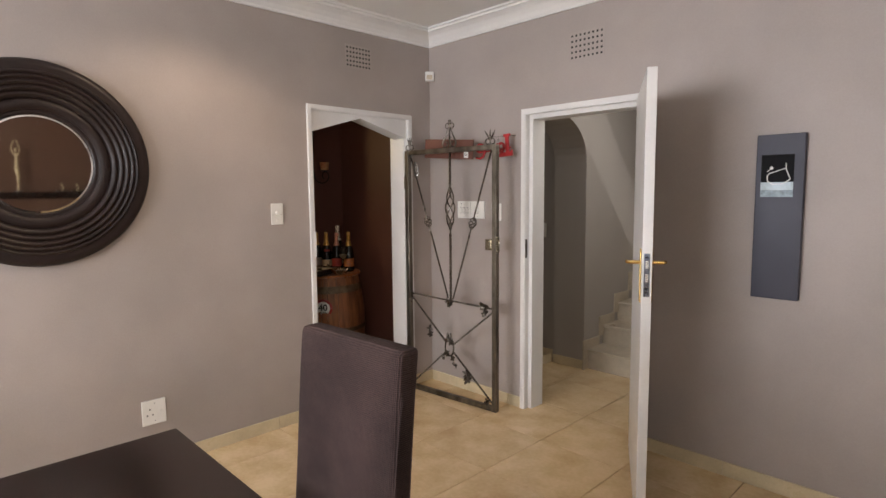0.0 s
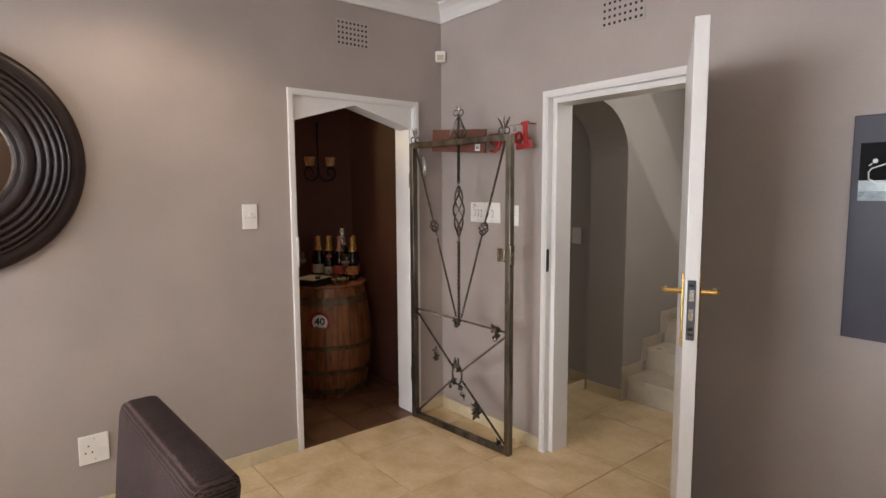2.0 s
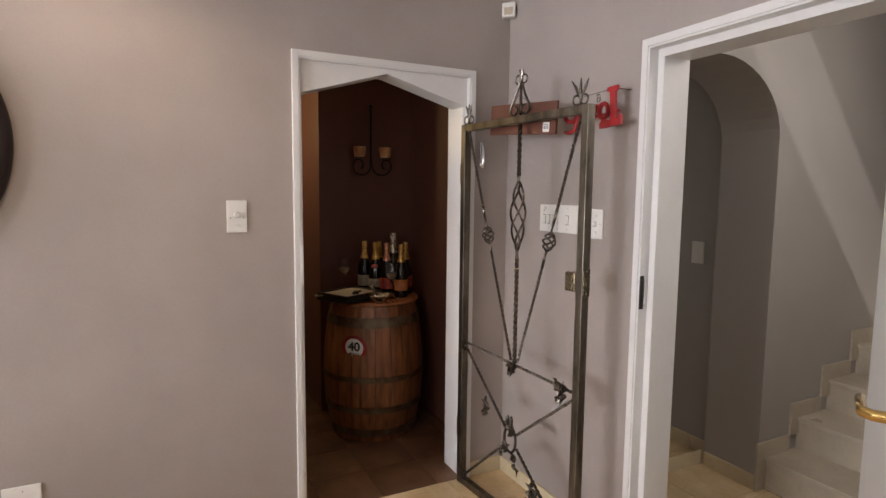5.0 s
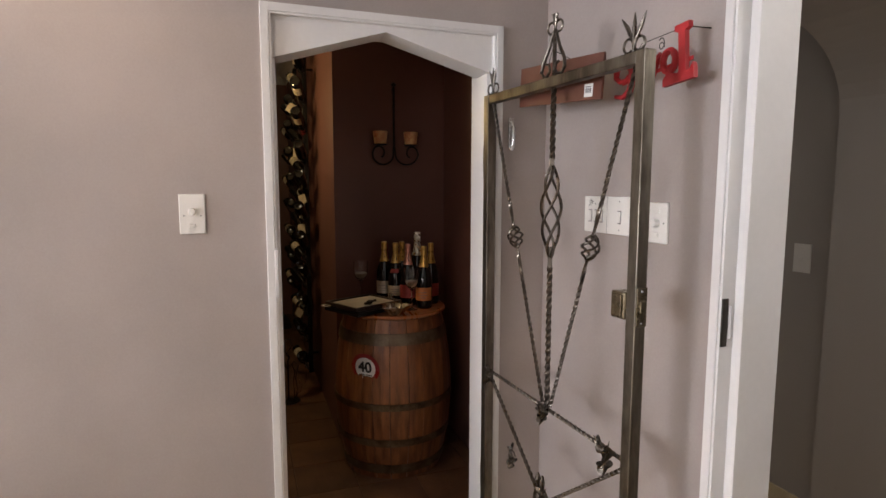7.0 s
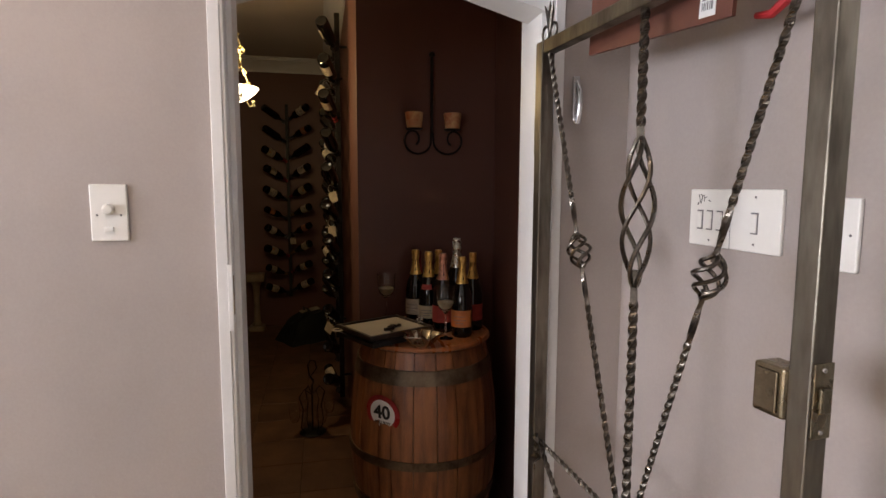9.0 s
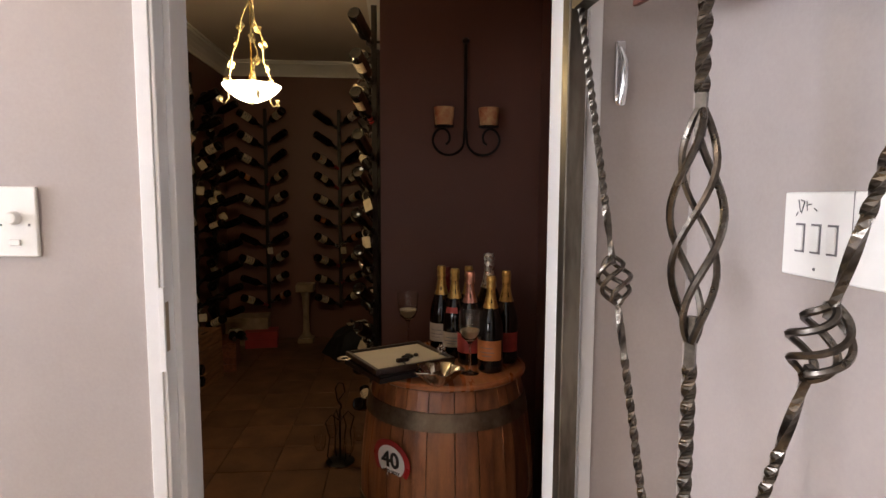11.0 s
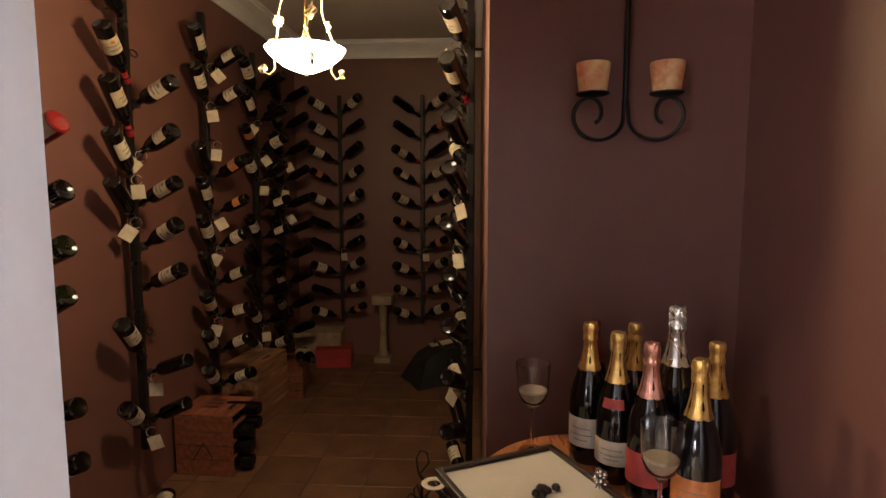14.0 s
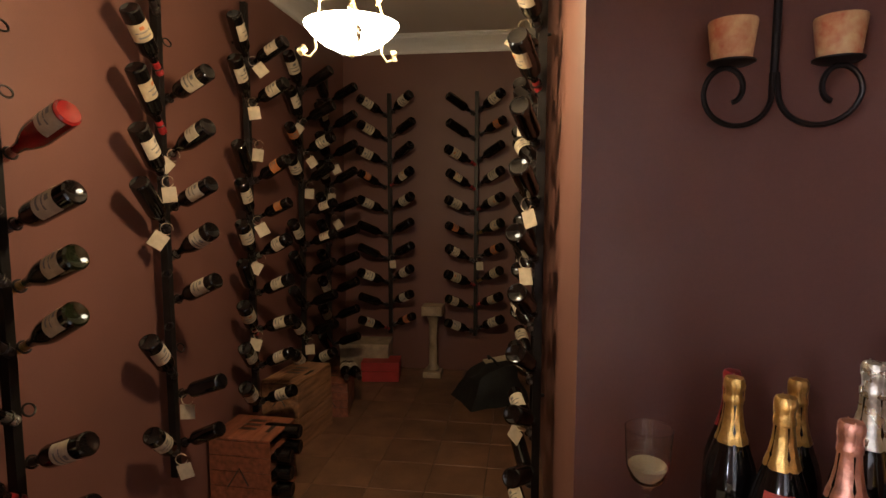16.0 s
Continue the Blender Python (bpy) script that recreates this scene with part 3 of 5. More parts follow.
for x0, z0, x1, z1 in ((-0.105, 0.052, -0.100, 0.034), (-0.100, 0.052, -0.092, 0.050), (-0.092, 0.05, -0.098, 0.032), (-0.088, 0.051, -0.086, 0.036), (-0.088, 0.044, -0.078, 0.046), (-0.072, 0.040, -0.066, 0.036), (-0.105, 0.034, -0.109, 0.028)):
    tube([(x0, -0.0092, z0), (x1, -0.0092, z1)], 0.0009, 5, bm)
part("pen_mark", bm, "black", sp, "black pen marks")
part("seam", box((-0.0005, -0.0096, -0.064), (0.0005, -0.0088, 0.064)), "grey", sp)
plate("fan_switch", 0.088, 0.124, on_north(-1.707, 1.400), "white dimmer and rocker plate beside the wide switch plate", "light switch", [("knob", 0, 0), ("rocker", 0, 0.036), ("rocker", 0, -0.036), ("screw", 0.03, 0.0)])
plate("hall_switch", 0.082, 0.13, Matrix.Translation((-2.15, 5.33, 1.19)), "pale switch plate on the hall wall beyond the arch", "light switch", [("rocker", 0, 0)])
wb = thing("wall_bracket", on_west(3.975, 1.72), "slim silver door holder bracket on the wall beside the frame", "wall bracket")
part("arm", box((-0.010, -0.014, -0.055), (0.010, -0.001, 0.065), bevel=0.003), "chrome", wb)
part("tongue", tube([(0, -0.012, 0.05), (0.002, -0.030, 0.02), (0.0, -0.034, -0.03), (0, -0.022, -0.062)], [0.006, 0.007, 0.008, 0.009], 10), "chrome", wb, smooth=True)
part("round_end", lathe([(0, 0), (0.013, 0.001), (0.014, 0.006), (0.010, 0.010), (0, 0.011)], 20, m=Matrix.Translation((0, -0.014, -0.052)) @ Matrix.Rotation(radians(90), 4, "X")), "chrome", wb, smooth=True)

sn = thing("alarm_sensor", Matrix.Translation((WX + 0.035, NY - 0.03, 2.448)) @ Matrix.Rotation(radians(45), 4, "Z"), "small white alarm sensor in the corner under the cornice", "alarm sensor")
part("housing", box((-0.034, -0.022, -0.036), (0.034, 0.026, 0.036), bevel=0.006), "plastic", sn)
part("lens", box((-0.022, -0.0245, -0.026), (0.022, -0.0222, 0.010), bevel=0.001), "label2", sn, "pale lens window")


# ---- air vents: clay grids of square holes ----
def air_vent(m, w, h, label):
    v = thing("air_vent", m, label, "air vent", "air vents")
    part("grille", box((-w / 2 - 0.006, -0.002, -h / 2 - 0.006), (w / 2 + 0.006, 0.0, h / 2 + 0.006), bevel=0.0008), "wall", v)
    dx, dz = w / 8, h / 5
    bm = box((-0.006, -0.0034, -0.006), (0.006, -0.002, 0.006))
    first = part("vent_hole", bm, "hole", v, "square dark hole")
    first.location = (-w / 2 + dx / 2, 0, -h / 2 + dz / 2)
    for i in range(8):
        for j in range(5):
            if i or j:
                o = first.copy()
                scene.collection.objects.link(o)
                o.location = (-w / 2 + dx * (i + 0.5), 0, -h / 2 + dz * (j + 0.5))
    return v


air_vent(on_north(-0.99, 2.44), 0.235, 0.165, "taupe painted air vent of square holes over the hall door")
air_vent(on_west(3.453, 2.495), 0.215, 0.15, "taupe painted air vent of square holes over the cellar door")

# ---- round mirror ----
mr = thing("round_mirror", Matrix.Translation((WX, 1.535, 1.694)) @ Matrix.Rotation(radians(90), 4, "Y") @ Matrix.Scale(1.065, 4), "large round mirror in a dark ribbed lacquered frame", "mirror")
prof = [(0.222, 0.0), (0.222, 0.012), (0.228, 0.018), (0.240, 0.019)]
r = 0.242
for k, (w, h0) in enumerate(((0.05, 0.030), (0.03, 0.040), (0.026, 0.045), (0.024, 0.048), (0.022, 0.047), (0.02, 0.044))):
    prof += [(r + w * q, h0 + 0.010 * math.sin(math.pi * q) - 0.004) for q in (0.02, 0.25, 0.5, 0.75, 0.98)]
    r += w
prof += [(r + 0.004, 0.040), (r + 0.016, 0.042), (r + 0.03, 0.041), (r + 0.042, 0.036), (r + 0.050, 0.026), (r + 0.052, 0.012), (r + 0.050, 0.0)]
part("frame", lathe(prof, 96), "mirror_frame", mr, smooth=True)
part("mirror_glass", lathe([(0, 0.002), (0.223, 0.002), (0.223, 0.008), (0.212, 0.0105), (0, 0.0105)], 64), "cleaned_mirror", mr, "clear mirror glass with a bevelled rim")

# feature shelf that the mirror shows
sh = thing("wall_shelf", Matrix.Translation((EX, 2.60, 1.57)), "dark floating shelf on the brown wall", "shelf")
part("board", box((-0.22, -0.62, -0.025), (0.0, 0.62, 0.025), bevel=0.003), "table", sh)
part("bracket", box((-0.02, -0.60, -0.06), (-0.0, 0.60, -0.026)), "table", sh)


def figurine(y, h, label):
    f = thing("figurine", Matrix.Translation((EX - 0.11, y, 1.595)), label, "ornament")
    part("base", lathe([(0, 0), (0.045, 0), (0.045, 0.012), (0.02, 0.02), (0, 0.02)], 20), "metal_dark", f, smooth=True)
    bm = tube([(0, 0, 0.02), (0, 0.008, h * 0.3), (0, -0.006, h * 0.45), (0, 0.004, h * 0.62), (0, 0, h * 0.76)], [0.010, 0.014, 0.022, 0.016, 0.012], 10)
    lathe([(0, h * 0.76), (0.014, h * 0.79), (0.014, h * 0.83), (0, h * 0.86)], 10, bm)
    for s in (-1, 1):
        tube([(0, s * 0.02, h * 0.7), (0, s * 0.045, h * 0.84), (0, s * 0.01, h)], [0.007, 0.006, 0.005], 8, bm)
    part("figure", bm, "ivory", f, "pale slender dancing figure", smooth=True)


figurine(2.19, 0.66, "tall pale dancing figurine on a dark base on the shelf")
for i, y in enumerate((2.66, 2.83, 2.98)):
    t = thing("small_ornament", Matrix.Translation((EX - 0.11, y, 1.595)), "small pale ornament on a flat dark base on the shelf", "ornament", "ornaments on the shelf")
    part("base", box((-0.04, -0.07, 0), (0.04, 0.07, 0.02), bevel=0.003), "metal_dark", t)
    part("stem", tube([(0, 0, 0.02), (0, 0.01, 0.06), (0, -0.01, 0.11)], [0.012, 0.006, 0.012], 8), "ivory", t, smooth=True)

# ---- narrow picture ----
pc = thing("wall_picture", on_north(0.105, 1.406), "narrow upright slate-grey canvas with a black and pale print", "picture")
part("canvas", box((-0.105, -0.034, -0.403), (0.105, -0.002, 0.403), bevel=0.003), "picture", pc)
pr = part("print", box((-0.080, -0.0362, 0.100), (0.062, -0.0338, 0.305)), "picblack", pc, "black square print")
part("band", box((-0.080, -0.0376, 0.133), (0.062, -0.0364, 0.172)), "picwhite", pr, "pale blue band")
part("band", box((-0.080, -0.0376, 0.100), (0.062, -0.0364, 0.1325)), "picgrey", pr, "grey speckled band")
bm = tube([(-0.052, -0.038, 0.200), (-0.044, -0.038, 0.214), (-0.010, -0.038, 0.226), (0.028, -0.038, 0.238), (0.040, -0.038, 0.206), (0.048, -0.038, 0.186), (0.020, -0.038, 0.164), (-0.028, -0.038, 0.162), (-0.050, -0.038, 0.178)], 0.0024, 6, closed=True)
tube([(0.028, -0.038, 0.238), (0.028, -0.038, 0.262)], 0.0022, 6, bm)
lathe([(0, -0.001), (0.008, -0.001), (0.008, 0.001), (0, 0.001)], 14, bm, m=Matrix.Translation((-0.034, -0.038, 0.240)) @ Matrix.Rotation(radians(90), 4, "X"))
tube([(-0.052, -0.038, 0.224), (-0.042, -0.038, 0.232)], 0.0022, 6, bm)
part("motif", bm, "white", pr, "thin white looped line")

# ---- dining table and chair ----
tb = thing("dining_table", pose(-0.34, 0.62, 0, 0, 0, 0), "dark brown veneered dining table, bare", "table")
part("tabletop", box((-0.70, -1.035, 0.705), (0.70, 1.035, 0.75), bevel=0.003), "table", tb)
part("apron", box((-0.60, -0.93, 0.63), (0.60, 0.93, 0.705)), "table", tb)
for sx in (-1, 1):
    for sy in (-1, 1):
        part("leg", box((sx * 0.64 - 0.045, sy * 0.97 - 0.045, 0), (sx * 0.64 + 0.045, sy * 0.97 + 0.045, 0.705), bevel=0.004), "table", tb)


def dining_chair(m, label):
    c = thing("dining_chair", m, label, "chair", "chairs round the table")
    bm = box((-0.219, -0.035, 0.0), (0.219, 0.035, 0.705), bevel=0.018, seg=3)
    bmesh.ops.subdivide_edges(bm, edges=[e for e in bm.edges if e.calc_length() > 0.3], cuts=6, use_grid_fill=True)
    for v in bm.verts:
        v.co.y += 0.10 * (v.co.z / 0.7) ** 1.5 * 0.7 + 0.008 * math.sin(v.co.z * 6)
        v.co.z += 0.455
        v.co.x *= 1.0 + 0.03 * (v.co.z - 0.4)
    part("backrest", bm, "chair", c, smooth=True)
    bm = tube([(0.218, -0.03, 0.46), (0.221, -0.01, 0.7), (0.226, 0.03, 1.05)], 0.004, 6)
    part("piping", bm, "chair", c, smooth=True)
    part("seat", box((-0.24, -0.46, 0.38), (0.24, -0.02, 0.49), bevel=0.025, seg=3), "chair", c, smooth=True)
    for sx in (-1, 1):
        part("leg", box((sx * 0.21 - 0.022, -0.44, 0), (sx * 0.21 + 0.022, -0.396, 0.385), bevel=0.003), "dark_wood", c)
        part("leg", box((sx * 0.21 - 0.022, -0.05, 0), (sx * 0.21 + 0.022, 0.0, 0.43), bevel=0.003), "dark_wood", c)
    return c


dining_chair(pose(-0.278, 1.806, 0, 0, 0, 2) @ Matrix.Diagonal((0.95, 1, 1.008, 1)), "high-backed dining chair in dark brown woven cloth at the table")

# ---- downlight out of the ceiling ----
dl = thing("downlight", pose(-1.50, 2.25, CEIL), "round recessed ceiling downlight, lit", "ceiling light")
part("ring", lathe([(0.045, 0.0), (0.045, -0.004), (0.055, -0.008), (0.062, -0.006), (0.064, 0.0)], 28), "trim", dl, smooth=True)
part("lens", lathe([(0, -0.002), (0.045, -0.002), (0.045, -0.001), (0, -0.001)], 28), "bulb", dl)

# ---- wrought gate, hung on the cellar door frame ----
GU = Vector((0.845, 0.077, 0)).normalized()
GM = Matrix.Translation((-2.385, 3.868, 0)) @ Matrix.Rotation(math.atan2(GU.y, GU.x), 4, "Z")
GW, GH = 0.852, 1.862
gate = thing("security_gate", GM, "raw steel gate with twisted bars, standing open against the wall", "gate")
for nm, s in (("stile", 0.0), ("stile", GW - 0.036)):
    part(nm, box((s, -0.019, 0.004), (s + 0.036, 0.019, GH), bevel=0.003), "iron", gate, "square steel stile")
part("top_rail", box((0.036, -0.016, GH - 0.034), (GW - 0.036, 0.016, GH), bevel=0.003), "iron", gate)
part("bottom_rail", box((0.036, -0.016, 0.004), (GW - 0.036, 0.016, 0.040), bevel=0.003), "iron", gate)
for z in (0.30, 1.62):
    part("hinge", tube([(-0.010, -0.004, z - 0.05), (-0.010, -0.004, z + 0.05)], 0.009, 12), "iron", gate, smooth=True)


def lerp(a, b, t):
    return tuple(x + (y - x) * t for x, y in zip(a, b))


def twisted(name, a, b, r, pitch=0.045, parent=gate):
    n = max(8, int((Vector(b) - Vector(a)).length / 0.0055))
    turns = (Vector(b) - Vector(a)).length / pitch / 2
    return part(name, tube([lerp(a, b, i / n) for i in range(n + 1)], r, 4, twist=turns), "twist", parent)


def basket(name, a, b, r, swell, turns, wires=4, parent=gate):
    """Wires that open out of a bar and wind round it."""
    A, B = Vector(a), Vector(b)
    d = (B - A).normalized()
    u = d.cross(Vector((0, 1, 0))).normalized()
    v = d.cross(u)
    for w in range(wires):
        pts = []
        for i in range(25):
            t = i / 24
            ang = 2 * math.pi * (w / wires + turns * t)
            R = 0.004 + swell * math.sin(math.pi * t) ** 0.8
            pts.append(A.lerp(B, t) + (u * math.cos(ang) + v * math.sin(ang)) * R)
        part(name, tube(pts, r, 6), "twist", parent, smooth=True)


MS = 0.435
twisted("middle_bar", (MS, 0, GH - 0.034), (MS, 0, 1.60), 0.0098, 0.052)
part("plain_bar", tube([(MS, 0, 1.60), (MS, 0, 1.545)], [0.0098, 0.008], 4), "twist", gate)
basket("basket_wire", (MS, 0, 1.58), (MS, 0, 1.275), 0.0050, 0.029, 0.8)
part("plain_bar", tube([(MS, 0, 1.31), (MS, 0, 1.24)], [0.008, 0.0098], 4), "twist", gate)
twisted("middle_bar", (MS, 0, 1.245), (MS, 0, 0.745), 0.0098, 0.052)
VB = (MS, 0.0, 0.755)
for top, knot, end in (((0.045, 0, GH - 0.03), 0.236, (MS - 0.022, -0.002, 0.765)), ((GW - 0.05, 0, GH - 0.03), 0.640, (MS + 0.022, -0.002, 0.765))):
    k = (top[2] - 1.327) / (top[2] - end[2])
    k0, k1 = k - 0.036, k + 0.036
    twisted("slant_bar", top, lerp(top, end, k0 - 0.08), 0.0068)
    twisted("slant_bar", lerp(top, end, k1 + 0.08), end, 0.0068)
    for a, b in ((k0 - 0.082, k0 + 0.012), (k1 + 0.082, k1 - 0.012)):
        n = 10
        part("plain_bar", tube([lerp(top, end, a + (b - a) * i / n) for i in range(n + 1)], [0.0068 - 0.001 * i / n for i in range(n + 1)], 4, twist=0.35), "twist", gate)
    basket("knot_wire", lerp(top, end, k0), lerp(top, end, k1), 0.0040, 0.023, 0.75)
XL, XR = (0.036, 0, 0.765), (GW - 0.036, 0, 0.735)
twisted("cross_bar", XL, XR, 0.0075)
CF = (0.425, 0, 0.395)
for p in (XL, XR, (0.045, 0, 0.055), (GW - 0.045, 0, 0.055)):
    twisted("diagonal_bar", (p[0], 0.004, p[2] - (0.02 if p[2] > 0.5 else 0)), lerp(p, CF, 0.9), 0.0075)


def leaf_bm(size, bm=None, m=Matrix(), lobes=5):
    """A lobed metal leaf, cupped, with thickness."""
    bm = bm or bmesh.new()
    n = 40
    top, bot = [], []
    for i in range(n):
        a = 2 * math.pi * i / n
        r = size * (0.58 + 0.42 * abs(math.cos(lobes * a / 2)) ** 1.5) * (1.0 - 0.25 * math.cos(a))
        x, z = r * math.cos(a), r * math.sin(a)
        y = -0.28 * size * math.sin(3 * a) - 0.25 * (x * x + z * z) / size
        top.append(bm.verts.new(m @ Vector((x, y - 0.0008, z))))
        bot.append(bm.verts.new(m @ Vector((x, y + 0.0008, z))))
    c0, c1 = bm.verts.new(m @ Vector((0, -0.0008, 0))), bm.verts.new(m @ Vector((0, 0.0008, 0)))
    for i in range(n):
        j = (i + 1) % n
        bm.faces.new((c0, top[i], top[j]))
        bm.faces.new((c1, bot[j], bot[i]))
        bm.faces.new((top[i], bot[i], bot[j], top[j]))
    return bm


def leaves(x, z, size, angles, parent=gate):
    for k, (a, dx, dz, s) in enumerate(angles):
        m = Matrix.Translation((x + dx, -0.016 - 0.005 * k, z + dz)) @ Matrix.Rotation(radians(a), 4, "Y") @ Matrix.Rotation(radians(25 * (-1) ** k), 4, "X")
        part("leaf", leaf_bm(size * s, m=m), "twist", parent, "lobed steel vine leaf")
    pts = [(x + 0.020 * math.cos(t * 0.8) * (1 - t / 16), -0.02 - 0.001 * t, z + 0.020 * math.sin(t * 0.8) * (1 - t / 16)) for t in range(12)]
    part("tendril", tube(pts, 0.002, 5), "twist", parent, smooth=True)


leaves(0.060, 0.755, 0.026, [(80, 0, 0.012, 1), (-60, 0.006, -0.024, 1.1)])
leaves(0.252, 0.505, 0.030, [(120, -0.012, 0.0, 1.1), (20, 0.006, -0.03, 0.9)])
leaves(MS, 0.745, 0.026, [(90, -0.018, -0.004, 1), (-30, 0.020, 0.002, 1.1), (200, 0.006, -0.022, 0.9)])
leaves(0.762, 0.735, 0.034, [(60, -0.018, 0.012, 1.1), (-40, 0.008, 0.010, 1.0), (180, -0.004, -0.034, 0.9)])
leaves(0.600, 0.215, 0.032, [(140, -0.020, 0.008, 1.1), (10, 0.022, 0.0, 1.0), (250, 0.0, -0.022, 0.9)])
leaves(0.070, 0.070, 0.026, [(40, -0.006, 0.0, 1), (180, 0.012, 0.012, 0.9)])
leaves(0.780, 0.062, 0.026, [(60, 0, 0.01, 1), (210, -0.012, -0.004, 0.8)])
leaves(0.385, 0.325, 0.026, [(140, -0.01, -0.002, 1.1), (10, 0.035, 0.03, 1.0)])
leaves(0.470, 0.325, 0.030, [(60, -0.004, 0.0, 1.0), (200, 0.015, -0.04, 1.0)])
leaves(0.440, 0.455, 0.030, [(90, -0.02, 0.005, 1.0), (-20, 0.02, -0.008, 1.0)])
pts = [(0.425 + 0.040 * math.cos(a), -0.008, 0.395 + 0.062 * math.sin(a)) for a in [2 * math.pi * i / 28 for i in range(28)]]
part("ring", tube(pts, 0.0065, 8, closed=True), "twist", gate, "round steel ring with leaves", smooth=True)
for dx in (-0.014, 0.012):
    part("bud", tube([(0.428 + dx, -0.014, 0.455), (0.428 + dx, -0.016, 0.49), (0.428 + dx, -0.014, 0.510)], [0.007, 0.010, 0.003], 8), "twist", gate, smooth=True)


def ring_pts(x, z, r, y=0.0, n=22, a0=0, a1=360):
    return [(x + r * math.cos(radians(a0 + (a1 - a0) * i / n)), y, z + r * math.sin(radians(a0 + (a1 - a0) * i / n))) for i in range(n + 1)]


def finial(x, z, h, spread):
    """Two curls with three prongs over them."""
    f = part("finial", tube([(x, 0, z - 0.002), (x, 0, z + 0.02), (x, 0, z + h - 0.03), (x, 0, z + h)], [0.005, 0.005, 0.006, 0.0015], 8), "twist", gate, "curled steel finial with three prongs", smooth=True)
    for s in (-1, 1):
        part("curl", tube(ring_pts(x + s * 0.021, z + 0.022, 0.018, a0=200 if s > 0 else -20, a1=-130 if s > 0 else 310), 0.0038, 6), "twist", f, smooth=True)
        part("prong", tube([(x + s * 0.003, 0, z + 0.028), (x + s * spread * 0.6, 0, z + 0.05 + h * 0.2), (x + s * spread, -0.004, z + h * 0.93)], [0.004, 0.006, 0.0015], 6), "twist", f, smooth=True)


finial(0.040, GH, 0.100, 0.022)
finial(GW - 0.062, GH, 0.104, 0.044)
TZ = GH + 0.145
finial(MS, TZ - 0.012, 0.066, 0.014)
for s in (-1, 1):
    pts = [(MS + s * 0.004, 0, TZ), (MS + s * 0.030, -0.002, TZ - 0.055), (MS + s * 0.058, -0.004, TZ - 0.098), (MS + s * 0.062, -0.006, TZ - 0.122), (MS + s * 0.048, -0.007, TZ - 0.139), (MS + s * 0.026, -0.008, TZ - 0.140), (MS + s * 0.013, -0.008, TZ - 0.124), (MS + s * 0.018, -0.008, TZ - 0.106), (MS + s * 0.034, -0.008, TZ - 0.102)]
    part("scroll", tube(pts, [0.005, 0.0055, 0.006, 0.006, 0.0055, 0.005, 0.005, 0.0045, 0.004], 8), "twist", gate, smooth=True)
part("spike", tube([(MS, 0, GH), (MS, 0, TZ)], 0.0065, 6), "twist", gate)

# latch
lt = part("latch_box", box((GW - 0.088, -0.026, 1.146), (GW - 0.034, 0.020, 1.222), bevel=0.005), "old_brass", gate, "dull metal lock case, scuffed")
part("cover", box((GW - 0.082, -0.030, 1.154), (GW - 0.044, -0.0262, 1.214), bevel=0.0015), "old_brass", lt)
part("face_plate", box((GW + 0.0003, -0.0165, 1.132), (GW + 0.0035, 0.0185, 1.240), bevel=0.001), "old_brass", lt, "tarnished brass face plate")
for z in (1.142, 1.230):
    part("screw", lathe([(0, 0), (0.004, 0), (0.003, 0.002), (0, 0.002)], 10, m=Matrix.Translation((GW + 0.0035, 0, z)) @ Matrix.Rotation(radians(90), 4, "Y")), "chrome", lt)
part("striker", box((GW + 0.0036, -0.010, 1.17), (GW + 0.010, 0.010, 1.205), bevel=0.002), "old_brass", lt)

# board and letters that hang on the far side of the gate
pq = thing("hanging_plaque", GM @ pose(0.372, 0.062, 1.862, 0, 4, 0), "red-brown board with price sticker, hung behind the gate", "plaque")
part("board", box((-0.228, -0.005, -0.072), (0.228, 0.005, 0.066), bevel=0.001), "plaque", pq)
st = part("sticker", box((0.150, -0.0062, -0.062), (0.190, -0.0052, -0.022)), "white", pq, "white price sticker")
for i, (x, w) in enumerate(((0.156, 0.002), (0.160, 0.003), (0.165, 0.0015), (0.169, 0.003), (0.175, 0.002), (0.179, 0.004))):
    part("bar", box((x, -0.0068, -0.050), (x + w, -0.0064, -0.036)), "grey", st)
part("line", box((0.156, -0.0068, -0.033), (0.182, -0.0064, -0.030)), "grey", st)
part("wire", tube([(-0.06, 0, 0.066), (0.0, -0.03, 0.10), (0.06, 0, 0.066)], 0.0012, 5), "black_iron", pq)

lv = thing("letter_sign", pose(-1.66, 4.05, 1.842, 0, -4, 0), "red wooden word sign seen from behind, hung on a thin wire", "sign")
bm = prism([(0.092, 0.078), (0.160, 0.078), (0.160, 0.064), (0.142, 0.060), (0.142, -0.034), (0.160, -0.034), (0.176, -0.020), (0.180, -0.034), (0.180, -0.056),
            (0.030, -0.056), (0.030, -0.040), (0.052, -0.024), (0.104, -0.034), (0.110, -0.030), (0.110, 0.060), (0.092, 0.064)], 0.014)
for v in bm.verts:
    v.co.x = 0.085 + (v.co.x - 0.085) * 0.76
    v.co.z *= 1.12
part("letter_l", bm, "red", lv)
pts = [(0.062 + 0.024 * math.cos(a), 0.007, 0.004 + 0.028 * math.sin(a)) for a in [2 * math.pi * i / 24 for i in range(24)]]
part("letter_o", tube(pts, 0.0095, 8, closed=True), "red", lv, smooth=True)
part("letter_v", tube([(0.030, 0.007, 0.034), (0.012, 0.007, 0.020), (-0.008, 0.007, -0.032), (-0.034, 0.007, 0.020), (-0.056, 0.007, 0.034)], [0.006, 0.010, 0.010, 0.009, 0.006], 8), "red", lv, smooth=True)
